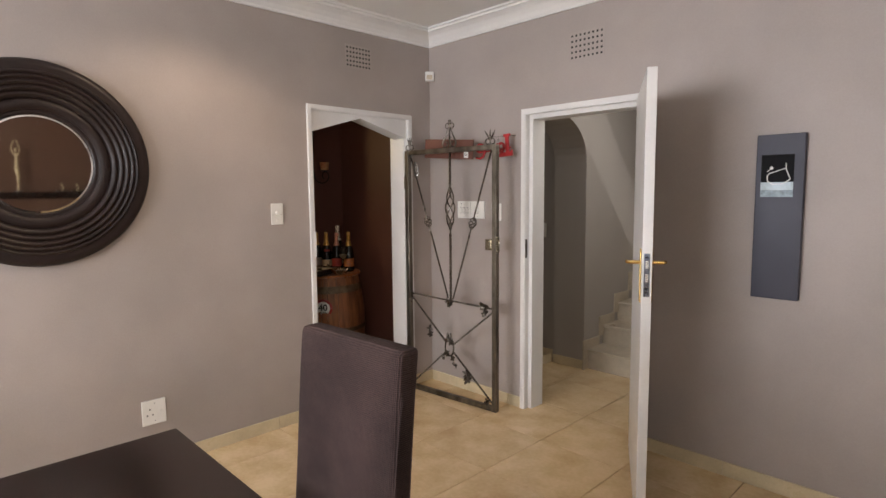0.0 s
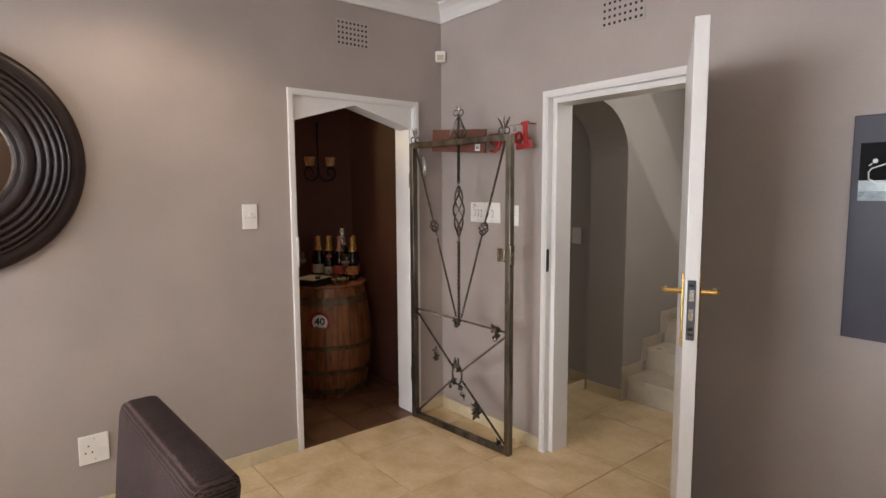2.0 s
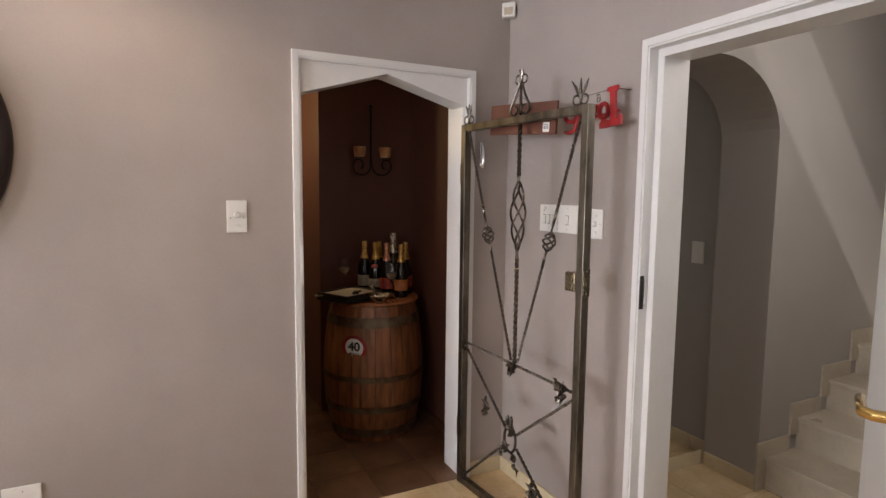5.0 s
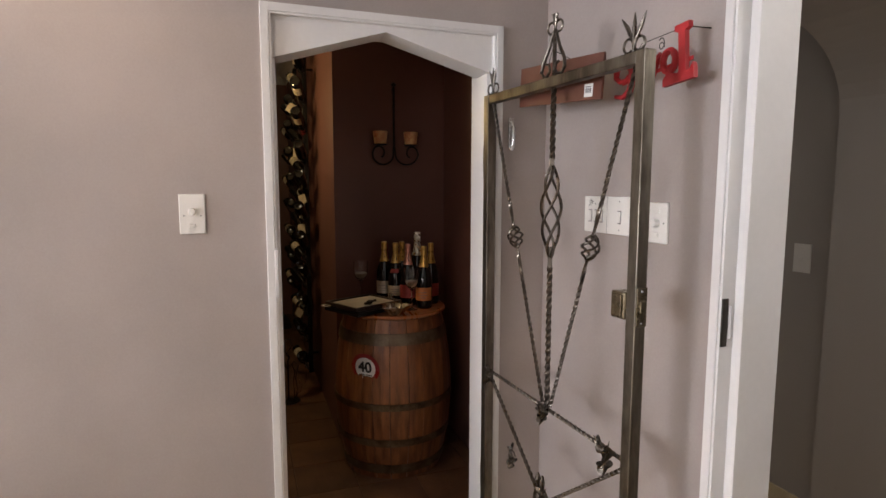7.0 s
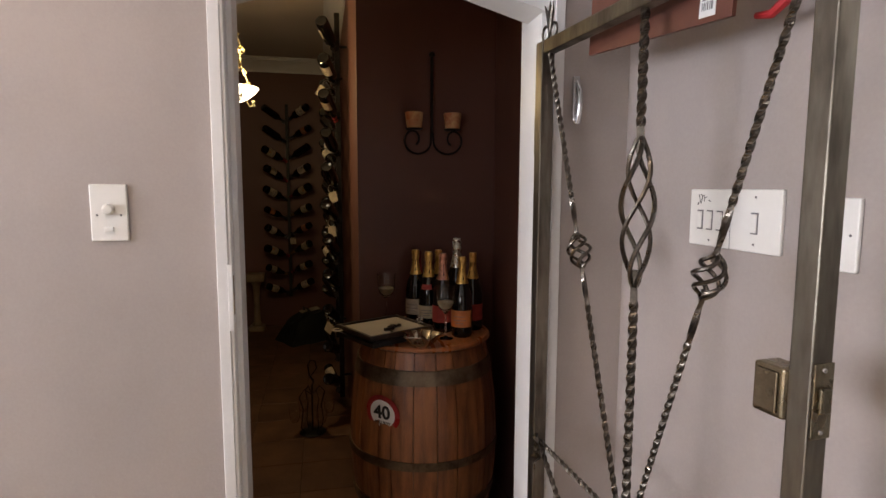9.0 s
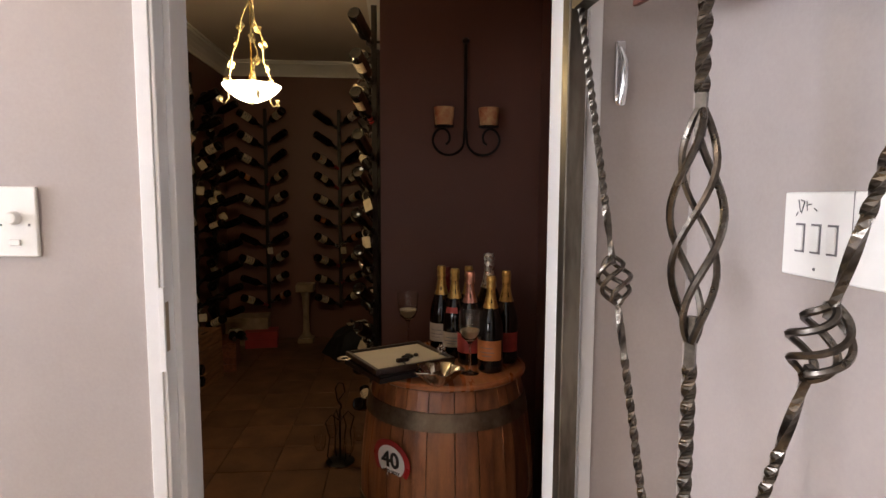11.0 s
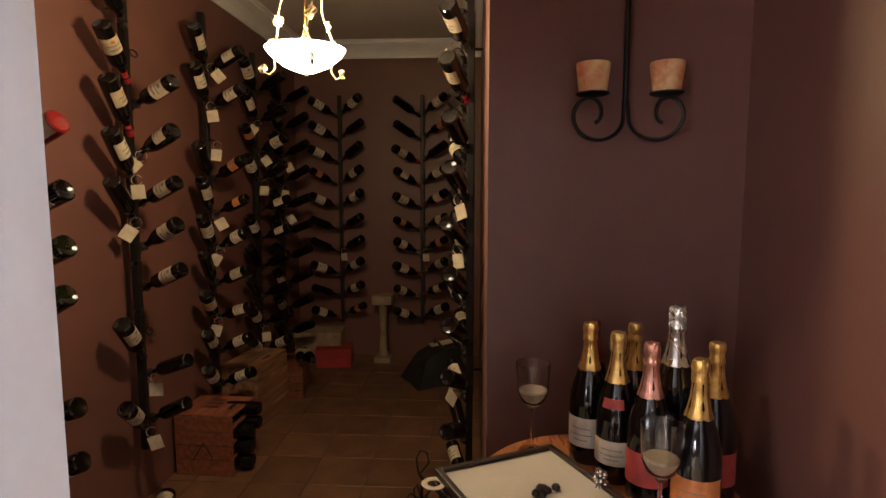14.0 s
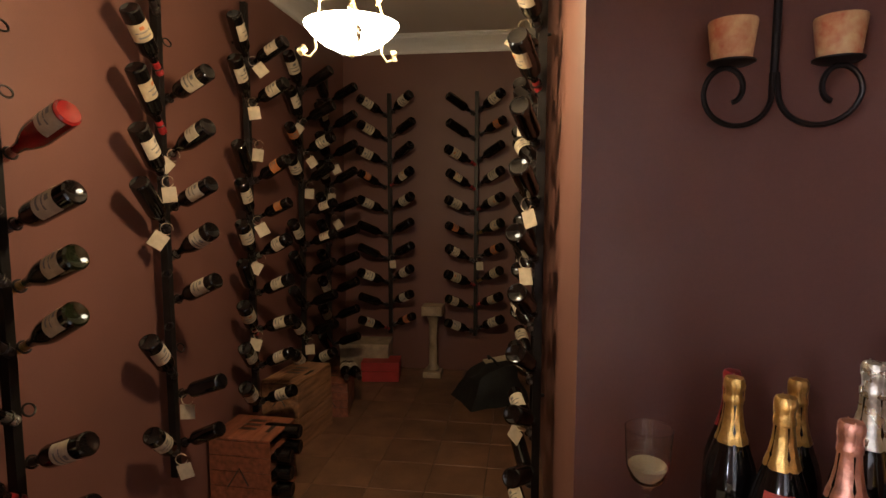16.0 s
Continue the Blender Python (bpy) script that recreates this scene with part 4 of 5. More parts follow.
pts = [(-0.100, 0.007, 0.012), (-0.122, 0.007, -0.004), (-0.146, 0.007, -0.004), (-0.162, 0.007, 0.010), (-0.160, 0.007, 0.028), (-0.142, 0.007, 0.040), (-0.118, 0.007, 0.036), (-0.102, 0.007, 0.016), (-0.100, 0.007, -0.010), (-0.112, 0.007, -0.034), (-0.138, 0.007, -0.044), (-0.166, 0.007, -0.036)]
pts = [(-0.135 + (x + 0.135) * 1.25, y, 0.002 + z * 1.2) for x, y, z in pts]
part("letter_e", tube(pts, [0.006, 0.008, 0.008, 0.009, 0.010, 0.009, 0.010, 0.011, 0.011, 0.010, 0.008, 0.006], 8), "red", lv, smooth=True)
part("rod", box((-0.15, 0.014, -0.012), (0.14, 0.017, -0.002)), "red", lv)
part("nail", tube([(0.125, 0.090, 0.080), (0.125, 0.004, 0.078)], 0.0016, 6), "black_iron", lv)
part("hanging_wire", tube([(-0.12, 0.012, 0.036), (-0.05, 0.008, 0.085), (0.02, 0.008, 0.082), (0.125, 0.008, 0.078)], 0.0011, 5), "black_iron", lv)
part("wire_curl", tube([(0.042 + 0.010 * math.cos(t), 0.0, 0.045 + 0.012 * math.sin(t) + 0.002 * t) for t in [i * 0.7 for i in range(14)]], 0.0012, 5), "black_iron", lv)

# ---- oak barrel ----
BX, BY, BH = -3.265, 3.70, 0.865
br = thing("wine_barrel", Matrix.Translation((BX, BY, 0)), "old oak wine barrel with dull hoops, standing in the niche", "barrel")


def brad(z):
    t = (z / 0.845 - 0.5) * 2
    return 0.319 - 0.056 * t * t


NST = 24
prev = 0.0
widths = [1 + 0.35 * math.sin(i * 2.3) for i in range(NST)]
tot = sum(widths)
for i in range(NST):
    a0, a1 = prev, prev + 2 * math.pi * widths[i] / tot
    prev = a1
    bm = bmesh.new()
    g = 0.006
    rows = []
    for k in range(11):
        z = 0.845 * k / 10
        R = brad(z) + 0.0015 * math.sin(i * 1.7)
        outer = [bm.verts.new((R * math.cos(a), R * math.sin(a), z)) for a in (a0 + g, (a0 + a1) / 2, a1 - g)]
        inner = [bm.verts.new(((R - 0.02) * math.cos(a), (R - 0.02) * math.sin(a), z)) for a in (a0 + g, (a0 + a1) / 2, a1 - g)]
        rows.append((outer, inner))
    for (o0, i0), (o1, i1) in zip(rows, rows[1:]):
        for q in range(2):
            bm.faces.new((o0[q], o0[q + 1], o1[q + 1], o1[q]))
            bm.faces.new((i0[q + 1], i0[q], i1[q], i1[q + 1]))
        bm.faces.new((o0[0], o1[0], i1[0], i0[0]))
        bm.faces.new((o0[2], i0[2], i1[2], o1[2]))
    for o, n in (rows[0], rows[-1]):
        for q in range(2):
            bm.faces.new((o[q], n[q], n[q + 1], o[q + 1]))
    part("stave", bm, "stave", br, smooth=False)
part("core", lathe([(0, 0.01), (0.25, 0.01), (0.295, 0.3), (0.295, 0.55), (0.25, 0.835), (0, 0.835)], 32), "hole", br)
for z, h in ((0.035, 0.05), (0.19, 0.038), (0.385, 0.034), (0.715, 0.058)):
    prof = [(brad(z + h * q) + 0.0045, z + h * q) for q in (0, 0.5, 1)]
    prof = [(prof[0][0] - 0.006, z)] + prof + [(prof[-1][0] - 0.006, z + h)]
    part("hoop", lathe(prof, 64), "hoop", br, "dull galvanised hoop", smooth=True)
part("lid", lathe([(0, BH - 0.022), (0.278, BH - 0.022), (0.286, BH - 0.016), (0.286, BH - 0.005), (0.281, BH), (0, BH)], 72), "lid", br, "varnished round oak top", smooth=True)

sa = radians(-41)
sr = brad(0.60) + 0.004
sm = Matrix.Translation((BX + sr * math.cos(sa), BY + sr * math.sin(sa), 0.60)) @ Matrix.Rotation(sa + radians(90), 4, "Z") @ Matrix.Rotation(radians(5), 4, "X") @ Matrix.Rotation(radians(90), 4, "X") @ Matrix.Diagonal((1.22, 1.22, 1, 1))
rs = thing("round_sticker", sm, "round red and white number sticker on the barrel", "sticker")


def curved_disc(r0, r1, lift):
    bm = lathe([(r1, 0.0), (r1, 0.0012)] if r0 < 1e-4 else [(r0, 0.0), (r1, 0.0), (r1, 0.0012), (r0, 0.0012), (r0, 0.0)], 40)
    if r0 < 1e-4:
        bm.free()
        bm = lathe([(0, 0.0), (r1, 0.0), (r1, 0.0012), (0, 0.0012)], 40)
    for v in bm.verts:
        v.co.z += lift - v.co.x ** 2 / (2 * sr)
    return bm


part("red_ring", curved_disc(0.046, 0.064, 0.0), "foil_red", rs, "red outer ring")
part("face", curved_disc(0, 0.047, 0.0004), "white", rs, "white centre")
text_mesh("40", 0.062, 0.0004, "black", "number", rs, Matrix.Translation((0, 0.004, 0.0022)), "bold black number", bevel=0.0016)
text_mesh("AND SEXY", 0.013, 0.0003, "black", "words", rs, Matrix.Translation((0, -0.030, 0.0019)), "small black words", bevel=0.0003)


# ---- bottles ----
def arc_strip(rows, a0, a1, n=14):
    """Part of a turned surface: rows of radius and height, from angle a0 to a1 in degrees."""
    bm = bmesh.new()
    cols = []
    for i in range(n + 1):
        a = radians(a0 + (a1 - a0) * i / n)
        cols.append([bm.verts.new((r * math.cos(a), r * math.sin(a), z)) for r, z in rows])
    for c, d in zip(cols, cols[1:]):
        for k in range(len(rows) - 1):
            bm.faces.new((c[k], d[k], d[k + 1], c[k + 1]))
    return bm


def champagne(x, y, scale, foil, label_mat, label, turn=-25, low=0.045, high=0.115, group="champagne bottles on the barrel", collar=None):
    b = thing("champagne_bottle", Matrix.Translation((x, y, BH + 0.0005)) @ Matrix.Rotation(radians(turn), 4, "Z") @ Matrix.Scale(scale, 4), label, "champagne bottle", group)
    body = [(0, 0.012), (0.03, 0.002), (0.038, 0.0), (0.043, 0.006), (0.0445, 0.02), (0.0445, 0.14), (0.0428, 0.165), (0.037, 0.19), (0.0285, 0.215), (0.0212, 0.24), (0.0162, 0.265), (0.0135, 0.30), (0, 0.30)]
    part("body", lathe(body, 28), "bottle", b, smooth=True)
    fz = [(0.0262, 0.224), (0.0262, 0.227), (0.0208, 0.244), (0.0168, 0.266), (0.0146, 0.290), (0.0157, 0.292), (0.0160, 0.300), (0.0136, 0.304), (0.0134, 0.312), (0.0160, 0.319), (0.0164, 0.329), (0.0140, 0.335), (0, 0.337)]
    part("foil", lathe(fz, 28, wave=lambda a, r: 1 + 0.035 * math.sin(9 * a) + 0.02 * math.sin(23 * a)), foil, b, "crumpled foil over cork and neck", smooth=True)
    bm = bmesh.new()
    for k in range(4):
        a = k * math.pi / 2 + 0.4
        tube([(0.0166 * math.cos(a), 0.0166 * math.sin(a), 0.296), (0.0156 * math.cos(a), 0.0156 * math.sin(a), 0.309), (0.0172 * math.cos(a), 0.0172 * math.sin(a), 0.322), (0.012 * math.cos(a), 0.012 * math.sin(a), 0.3375)], 0.0008, 5, bm)
    part("wire_cage", bm, foil, b, smooth=True)
    lb = part("label", arc_strip([(0.0448, low), (0.0450, low + 0.001), (0.0450, high - 0.001), (0.0448, high)], -75, 75), label_mat, b, "paper label")
    for z, w in ((low + 0.62 * (high - low), 38), (low + 0.40 * (high - low), 46), (low + 0.22 * (high - low), 28)):
        part("print_bar", arc_strip([(0.0453, z), (0.0453, z + 0.0024)], -w * 0.8, w * 0.8), "grey" if label_mat != "label4" else "label4", lb, "line of unreadable print")
    if collar:
        part("neck_label", arc_strip([(0.0416, 0.172), (0.0366, 0.1935)], -34, 34), collar, b, "shoulder label")
    return b


champagne(-3.410, 3.690, 1.0, "foil_gold", "label2", "green champagne bottle with gold foil and cream label", turn=-35)
champagne(-3.323, 3.734, 1.0, "foil_gold", "label", "champagne bottle, gold foil, red flash over cream label", turn=-25, high=0.10, collar="label4")
champagne(-3.430, 3.800, 0.985, "foil_gold", "label2", "champagne bottle with gold foil standing at the back", turn=-25)
champagne(-3.500, 3.718, 0.955, "foil_red", "label4", "sparkling wine bottle with dark red foil, half hidden at the back", turn=-25)
champagne(-3.235, 3.780, 1.0, "foil_rose", "label4", "rose champagne bottle with pink foil and red label", turn=-30)
champagne(-3.341, 3.866, 1.16, "foil_silver", "label2", "tall dark sparkling wine bottle with silver foil", turn=-20)
champagne(-3.138, 3.840, 0.99, "foil_gold", "label3", "champagne bottle with yellow gold foil and orange label", turn=-28)
champagne(-3.247, 3.915, 1.0, "foil_gold", "label4", "champagne bottle with dull gold foil near the wall", turn=-15)


def wine_glass(x, y, s, label):
    g = thing("wine_glass", Matrix.Translation((x, y, BH + 0.0005)) @ Matrix.Scale(s, 4), label, "glass", "glasses on the barrel")
    prof = [(0, 0.0), (0.032, 0.0), (0.033, 0.0015), (0.012, 0.005), (0.0045, 0.012), (0.0038, 0.05), (0.0040, 0.10), (0.012, 0.112), (0.028, 0.126), (0.036, 0.148), (0.038, 0.180), (0.040, 0.215), (0.0388, 0.215), (0.0366, 0.180), (0.0346, 0.150), (0.027, 0.130), (0.010, 0.116), (0, 0.114)]
    part("bowl_and_stem", lathe(prof, 32), "glass", g, smooth=True)
    part("wax", lathe([(0, 0.1145), (0.012, 0.117), (0.026, 0.132), (0.0335, 0.149), (0.030, 0.153), (0, 0.151)], 24), "candle_wax", g, "pale candle wax in the bowl", smooth=True)
    return g


wine_glass(-3.437, 3.560, 1.05, "clear stemmed tasting glass standing behind the boxed frame")
wine_glass(-3.112, 3.765, 1.0, "clear stemmed tasting glass in front of the bottles")

# box with framed panel
bang = math.atan2(0.119, 0.237)
bxm = Matrix.Translation((-3.195, 3.525, BH)) @ Matrix.Rotation(bang, 4, "Z")
bk = thing("leather_box", bxm @ pose(-0.005, 0.002, 0.0, 0, 0, 3), "flat black leather box lying on the barrel top", "box")
part("base", box((-0.135, -0.150, 0.001), (0.135, 0.150, 0.020), bevel=0.003), "box", bk)
part("lid", box((-0.132, -0.147, 0.0215), (0.132, 0.147, 0.030), bevel=0.002), "box", bk)
fr = thing("picture_frame", bxm @ Matrix.Translation((0, 0, 0.0305)), "dark framed cream panel with a pewter grape ornament", "frame")
for lo, hi in (((-0.132, -0.150, 0), (0.132, -0.136, 0.018)), ((-0.132, 0.136, 0), (0.132, 0.150, 0.018)), ((-0.132, -0.136, 0), (-0.118, 0.136, 0.018)), ((0.118, -0.136, 0), (0.132, 0.136, 0.018))):
    part("rail", box(lo, hi, bevel=0.002), "dark_wood", fr)
part("panel", box((-0.118, -0.136, 0.002), (0.118, 0.136, 0.010)), "paper", fr, "cream card panel")
bm = bmesh.new()
rng = random.Random(4)
for i in range(9):
    a, r = rng.uniform(0, 6.28), rng.uniform(0, 0.022)
    lathe([(0, 0), (0.009, 0.003), (0.0095, 0.007), (0.006, 0.012), (0, 0.013)], 10, bm, m=Matrix.Translation((0.03 + r * math.cos(a), 0.02 + r * 1.4 * math.sin(a), 0.010)))
part("ornament", bm, "metal_dark", fr, "dark pewter grape cluster", smooth=True)
bm = box((0.060, -0.045, 0.011), (0.075, 0.000, 0.024), bevel=0.003)
tube([(0.068, -0.022, 0.013), (0.088, -0.026, 0.013), (0.115, -0.032, 0.013)], [0.004, 0.003, 0.0035], 8, bm)
part("corkscrew", bm, "metal_dark", fr, "small pewter corkscrew ornament", smooth=True)
tg = thing("drip_collar", bxm @ pose(-0.10, -0.165, 0.0315, 0, 0, 95), "white paper bottle collar lying at the edge of the box", "bottle tag")
part("collar", lathe([(0.014, 0), (0.026, 0), (0.026, 0.002), (0.014, 0.002), (0.014, 0)], 28), "label2", tg)
part("flap", box((0.024, -0.014, 0), (0.110, 0.006, 0.002)), "label2", tg)

# grape bunch of glass beads beside the bottles
gb = thing("bead_grapes", Matrix.Translation((-3.215, 3.675, BH)), "small bunch of silvery glass bead grapes by the bottles", "ornament")
rng = random.Random(7)
for i in range(26):
    a, r, z = rng.uniform(0, 6.28), rng.uniform(0.0, 0.022), 0.006 + 0.065 * (i / 26)
    part("bead", lathe([(0, 0), (0.0045, 0.0012), (0.0065, 0.0055), (0.0045, 0.0098), (0, 0.011)], 10, m=Matrix.Translation((r * (1.15 - z * 7) * math.cos(a) + 0.01, r * (1.15 - z * 7) * math.sin(a), z))), "silver", gb, smooth=True)

# silver bowl
sb = thing("silver_bowl", Matrix.Translation((-3.010, 3.648, BH + 0.0005)), "small scalloped silver leaf bowl with crumpled rim", "bowl")
part("bowl", lathe([(0, 0.004), (0.028, 0.0), (0.034, 0.006), (0.050, 0.022), (0.066, 0.044), (0.075, 0.050), (0.074, 0.052), (0.063, 0.047), (0.046, 0.026), (0.030, 0.010), (0, 0.008)], 48,
     wave=lambda a, r: 1 + (0.16 * math.sin(5 * a + 0.6) + 0.05 * math.sin(11 * a)) * min(1, r / 0.06) ** 2), "silver", sb, smooth=True)
part("insert", box((-0.018, -0.014, 0.010), (0.018, 0.016, 0.036), bevel=0.004, m=pose(0.004, 0.0, 0.004, 15, 20, 30)), "silver", sb, "folded foil scrap")

# ---- candle sconce ----
sc = thing("candle_sconce", pose(-3.64, 3.803, 1.682, 0, 0, 90), "black iron wall sconce with two painted candle cups", "candle sconce")
part("stem", tube([(0, -0.030, 0.43), (0, -0.034, 0.40), (0, -0.032, 0.10), (0, -0.032, 0.03)], [0.004, 0.008, 0.0075, 0.007], 10), "black_iron", sc, smooth=True)
part("knob", lathe([(0, -0.016), (0.012, -0.010), (0.016, 0.0), (0.010, 0.010), (0, 0.014)], 16, m=Matrix.Translation((0, -0.032, 0.425))), "black_iron", sc, smooth=True)
part("wall_fixing", tube([(0, 0, 0.40), (0, -0.032, 0.40)], 0.006, 8), "black_iron", sc, smooth=True)
for s in (-1, 1):
    pts = [(s * 0.004, -0.034, 0.06)]
    for i in range(26):
        a = math.pi - math.pi * 1.0 * i / 25
        pts.append((s * (0.072 + 0.066 * math.cos(a)), -0.04 - 0.03 * i / 25, 0.02 - 0.062 * math.sin(a)))
    for i in range(1, 18):
        a = math.pi * 1.35 * i / 17
        r = 0.044 - 0.026 * i / 17
        pts.append((s * (0.138 - 0.044 + r * math.cos(a)), -0.07, 0.02 + r * 1.25 * math.sin(a)))
    part("scroll", tube(pts, 0.0052, 8), "black_iron", sc, smooth=True)
    cup = Matrix.Translation((s * 0.092, -0.072, 0.070))
    part("drip_tray", lathe([(0, -0.004), (0.034, -0.002), (0.042, 0.002), (0.042, 0.005), (0, 0.002)], 28, m=cup), "black_iron", sc, smooth=True)
    part("candle_cup", lathe([(0, 0.004), (0.033, 0.004), (0.035, 0.008), (0.043, 0.074), (0.0415, 0.078), (0.039, 0.074), (0.034, 0.050), (0, 0.048)], 32, m=cup), "candle", sc, "cream cup painted with red-brown flowers", smooth=True)

# ---- hanging bowl lamp ----
hl = thing("pendant_lamp", Matrix.Translation((-4.01, 2.84, 0)) @ Matrix.Diagonal((0.94, 0.94, 1, 1)), "lit frosted glass bowl lamp hung on gold leaf chains", "pendant lamp")
sh_ = part("glass_bowl", lathe([(0, 1.905), (0.035, 1.909), (0.085, 1.930), (0.122, 1.958), (0.141, 1.980), (0.1425, 1.984), (0.139, 1.984), (0.118, 1.961), (0.083, 1.936), (0.034, 1.915), (0, 1.911)], 48), "bowl", hl, "glowing frosted glass bowl", smooth=True)
sh_.visible_shadow = False
part("bottom_button", lathe([(0, 1.893), (0.008, 1.897), (0.010, 1.905), (0, 1.908)], 14), "ivory", hl, smooth=True)
part("hub", lathe([(0, 2.00), (0.014, 2.0), (0.016, 2.02), (0.010, 2.03), (0.006, 2.05), (0, 2.05)], 16), "brass", hl, smooth=True)
part("cable", tube([(0, 0, 2.04), (0, 0, 2.45), (0, 0, CC)], 0.003, 8), "brass", hl, smooth=True)
part("ceiling_rose", lathe([(0, CC - 0.03), (0.02, CC - 0.028), (0.045, CC - 0.01), (0.05, CC), (0, CC)], 24), "ivory", hl, smooth=True)
for k in range(3):
    a = radians(25 + 120 * k)
    ca, sa_ = math.cos(a), math.sin(a)
    pts = [(0.140 * (1 - q) ** 0.8 * ca * 0.9 + 0.012 * math.sin(q * 14) * sa_, 0.140 * (1 - q) ** 0.8 * sa_ * 0.9 - 0.012 * math.sin(q * 14) * ca, 1.982 + 0.40 * q) for q in [i / 16 for i in range(17)]]
    ch = part("chain", tube(pts, 0.0035, 6), "ivory", hl, "gold vine stem", smooth=True)
    for j, q in enumerate((0.08, 0.3, 0.5, 0.72)):
        p = pts[int(q * 16)]
        m = Matrix.Translation((p[0] + 0.012 * (-1) ** j, p[1], p[2])) @ Matrix.Rotation(a + j, 4, "Z") @ Matrix.Rotation(radians(70), 4, "Y")
        part("leaf", leaf_bm(0.026, m=m, lobes=1), "ivory", ch, "gold metal leaf")
    hk = part("hook", tube([(0.120 * ca, 0.120 * sa_, 1.955), (0.118 * ca, 0.118 * sa_, 1.925), (0.138 * ca, 0.138 * sa_, 1.905), (0.160 * ca, 0.160 * sa_, 1.912), (0.166 * ca, 0.166 * sa_, 1.930)], 0.0035, 6), "ivory", hl, smooth=True)
    part("leaf", leaf_bm(0.020, m=Matrix.Translation((0.166 * ca, 0.166 * sa_, 1.925)) @ Matrix.Rotation(a, 4, "Z") @ Matrix.Rotation(radians(-30), 4, "Y"), lobes=1), "ivory", hk, "gold metal leaf")


# ---- wine racks and bottles ----
BL = 0.305


def make_bottle(kind):
    o = new("wine_bottle")
    if kind == "burgundy":
        body = [(0, 0.01), (0.034, 0.0), (0.0405, 0.006), (0.041, 0.02), (0.041, 0.13), (0.038, 0.155), (0.028, 0.188), (0.018, 0.215), (0.0145, 0.24), (0.0135, 0.285), (0.0152, 0.286), (0.0152, 0.296), (0, 0.297)]
    else:
        body = [(0, 0.01), (0.031, 0.0), (0.0368, 0.005), (0.0375, 0.02), (0.0378, 0.17), (0.0355, 0.188), (0.024, 0.206), (0.0160, 0.218), (0.0140, 0.235), (0.0135, 0.288), (0.0152, 0.289), (0.0152, 0.299), (0, 0.300)]
    return o, body


def master(kind, glass, label_mat, cap, z0, z1, name="wine_bottle"):
    o, body = make_bottle(kind)
    r = 0.0413 if kind == "burgundy" else 0.0381
    part("glass", lathe(body, 20), glass, o, smooth=True)
    if label_mat:
        lb = part("label", arc_strip([(r - 0.0003, z0), (r, z0 + 0.001), (r, z1 - 0.001), (r - 0.0003, z1)], -85, 85), label_mat, o, "paper label")
        h = z1 - z0
        part("print_bar", arc_strip([(r + 0.0003, z0 + h * 0.70), (r + 0.0003, z0 + h * 0.80)], -38, 38, 6), "grey", lb)
        part("print_bar", arc_strip([(r + 0.0003, z0 + h * 0.45), (r + 0.0003, z0 + h * 0.52)], -50, 50, 6), "grey", lb)
        part("crest", arc_strip([(r + 0.0003, z0 + h * 0.15), (r + 0.0003, z0 + h * 0.34)], -14, 14, 4), "label3" if cap == "foil_red" else "grey", lb)
    part("capsule", lathe([(0.0146, 0.238), (0.0142, 0.285), (0.0158, 0.287), (0.0158, 0.299), (0.013, 0.3015), (0, 0.3015)], 16), cap, o, "neck capsule", smooth=True)
    return o


KINDS = {
    "a": (master("bordeaux", "bottle", "label2", "foil_dark", 0.045, 0.130), "dark wine bottle with a pale label, held by its neck"),
    "b": (master("burgundy", "green_bottle", "label", "foil_gold", 0.030, 0.105), "sloping green wine bottle with a cream label on the rack"),
    "c": (master("bordeaux", "bottle", "label", "foil_red", 0.050, 0.125), "dark wine bottle with cream label and red capsule"),
    "d": (master("bordeaux", "bottle", None, "foil_dark", 0, 0), "dark wine bottle, label turned to the wall"),
    "e": (master("bordeaux", "bottle", "label3", "foil_dark", 0.050, 0.110), "dark wine bottle with an orange label on the rack"),
    "f": (master("burgundy", "rose_bottle", "label2", "foil_rose", 0.010, 0.090), "red wine bottle with pale label near its base"),
    "g": (master("burgundy", "bottle", "label2", "foil_silver", 0.040, 0.110), "round-shouldered dark wine bottle with silver capsule"),
}
used = set()


def put_bottle(kind, neck, direction, roll, group="wine bottles on the racks", facing=(0, 0, 1), size=1.0, reach=0.262):
    """A bottle held at its neck; direction from neck to base."""
    ob, label = KINDS[kind]
    d = Vector(direction).normalized()
    z = -d
    base = Vector(neck) + d * reach
    face = Vector(facing)
    x = face - z * face.dot(z)
    x = x.normalized() if x.length > 0.05 else Vector((1, 0, 0))
    y = z.cross(x)
    m = Matrix((x, y, z)).transposed().to_4x4()
    m.translation = base
    m = m @ Matrix.Rotation(roll, 4, "Z") @ Matrix.Scale(size, 4)
    if kind not in used:
        used.add(kind)
        ob.matrix_world = m
        tagged(ob, label, "wine bottle", group)
        return ob
    return tagged(copy_thing(ob, m), label, "wine bottle", group)


def torus(c, axis, R, r, n=18):
    a = Vector(axis).normalized()
    u = a.cross(Vector((0, 0, 1)))
    u = u.normalized() if u.length > 0.05 else Vector((1, 0, 0))
    v = a.cross(u)
    return tube([Vector(c) + (u * math.cos(2 * math.pi * i / n) + v * math.sin(2 * math.pi * i / n)) * R for i in range(n)], r, 5, closed=True)


TAG = None


def put_tag(p, facing, roll):
    global TAG
    m = Matrix.Translation(p) @ facing @ Matrix.Rotation(radians(roll), 4, "Y") @ Matrix.Scale(1.06, 4)
    if TAG is None:
        TAG = thing("bottle_tag", m, "cream card price tag hung round a bottle neck", "bottle tag", "bottle tags")
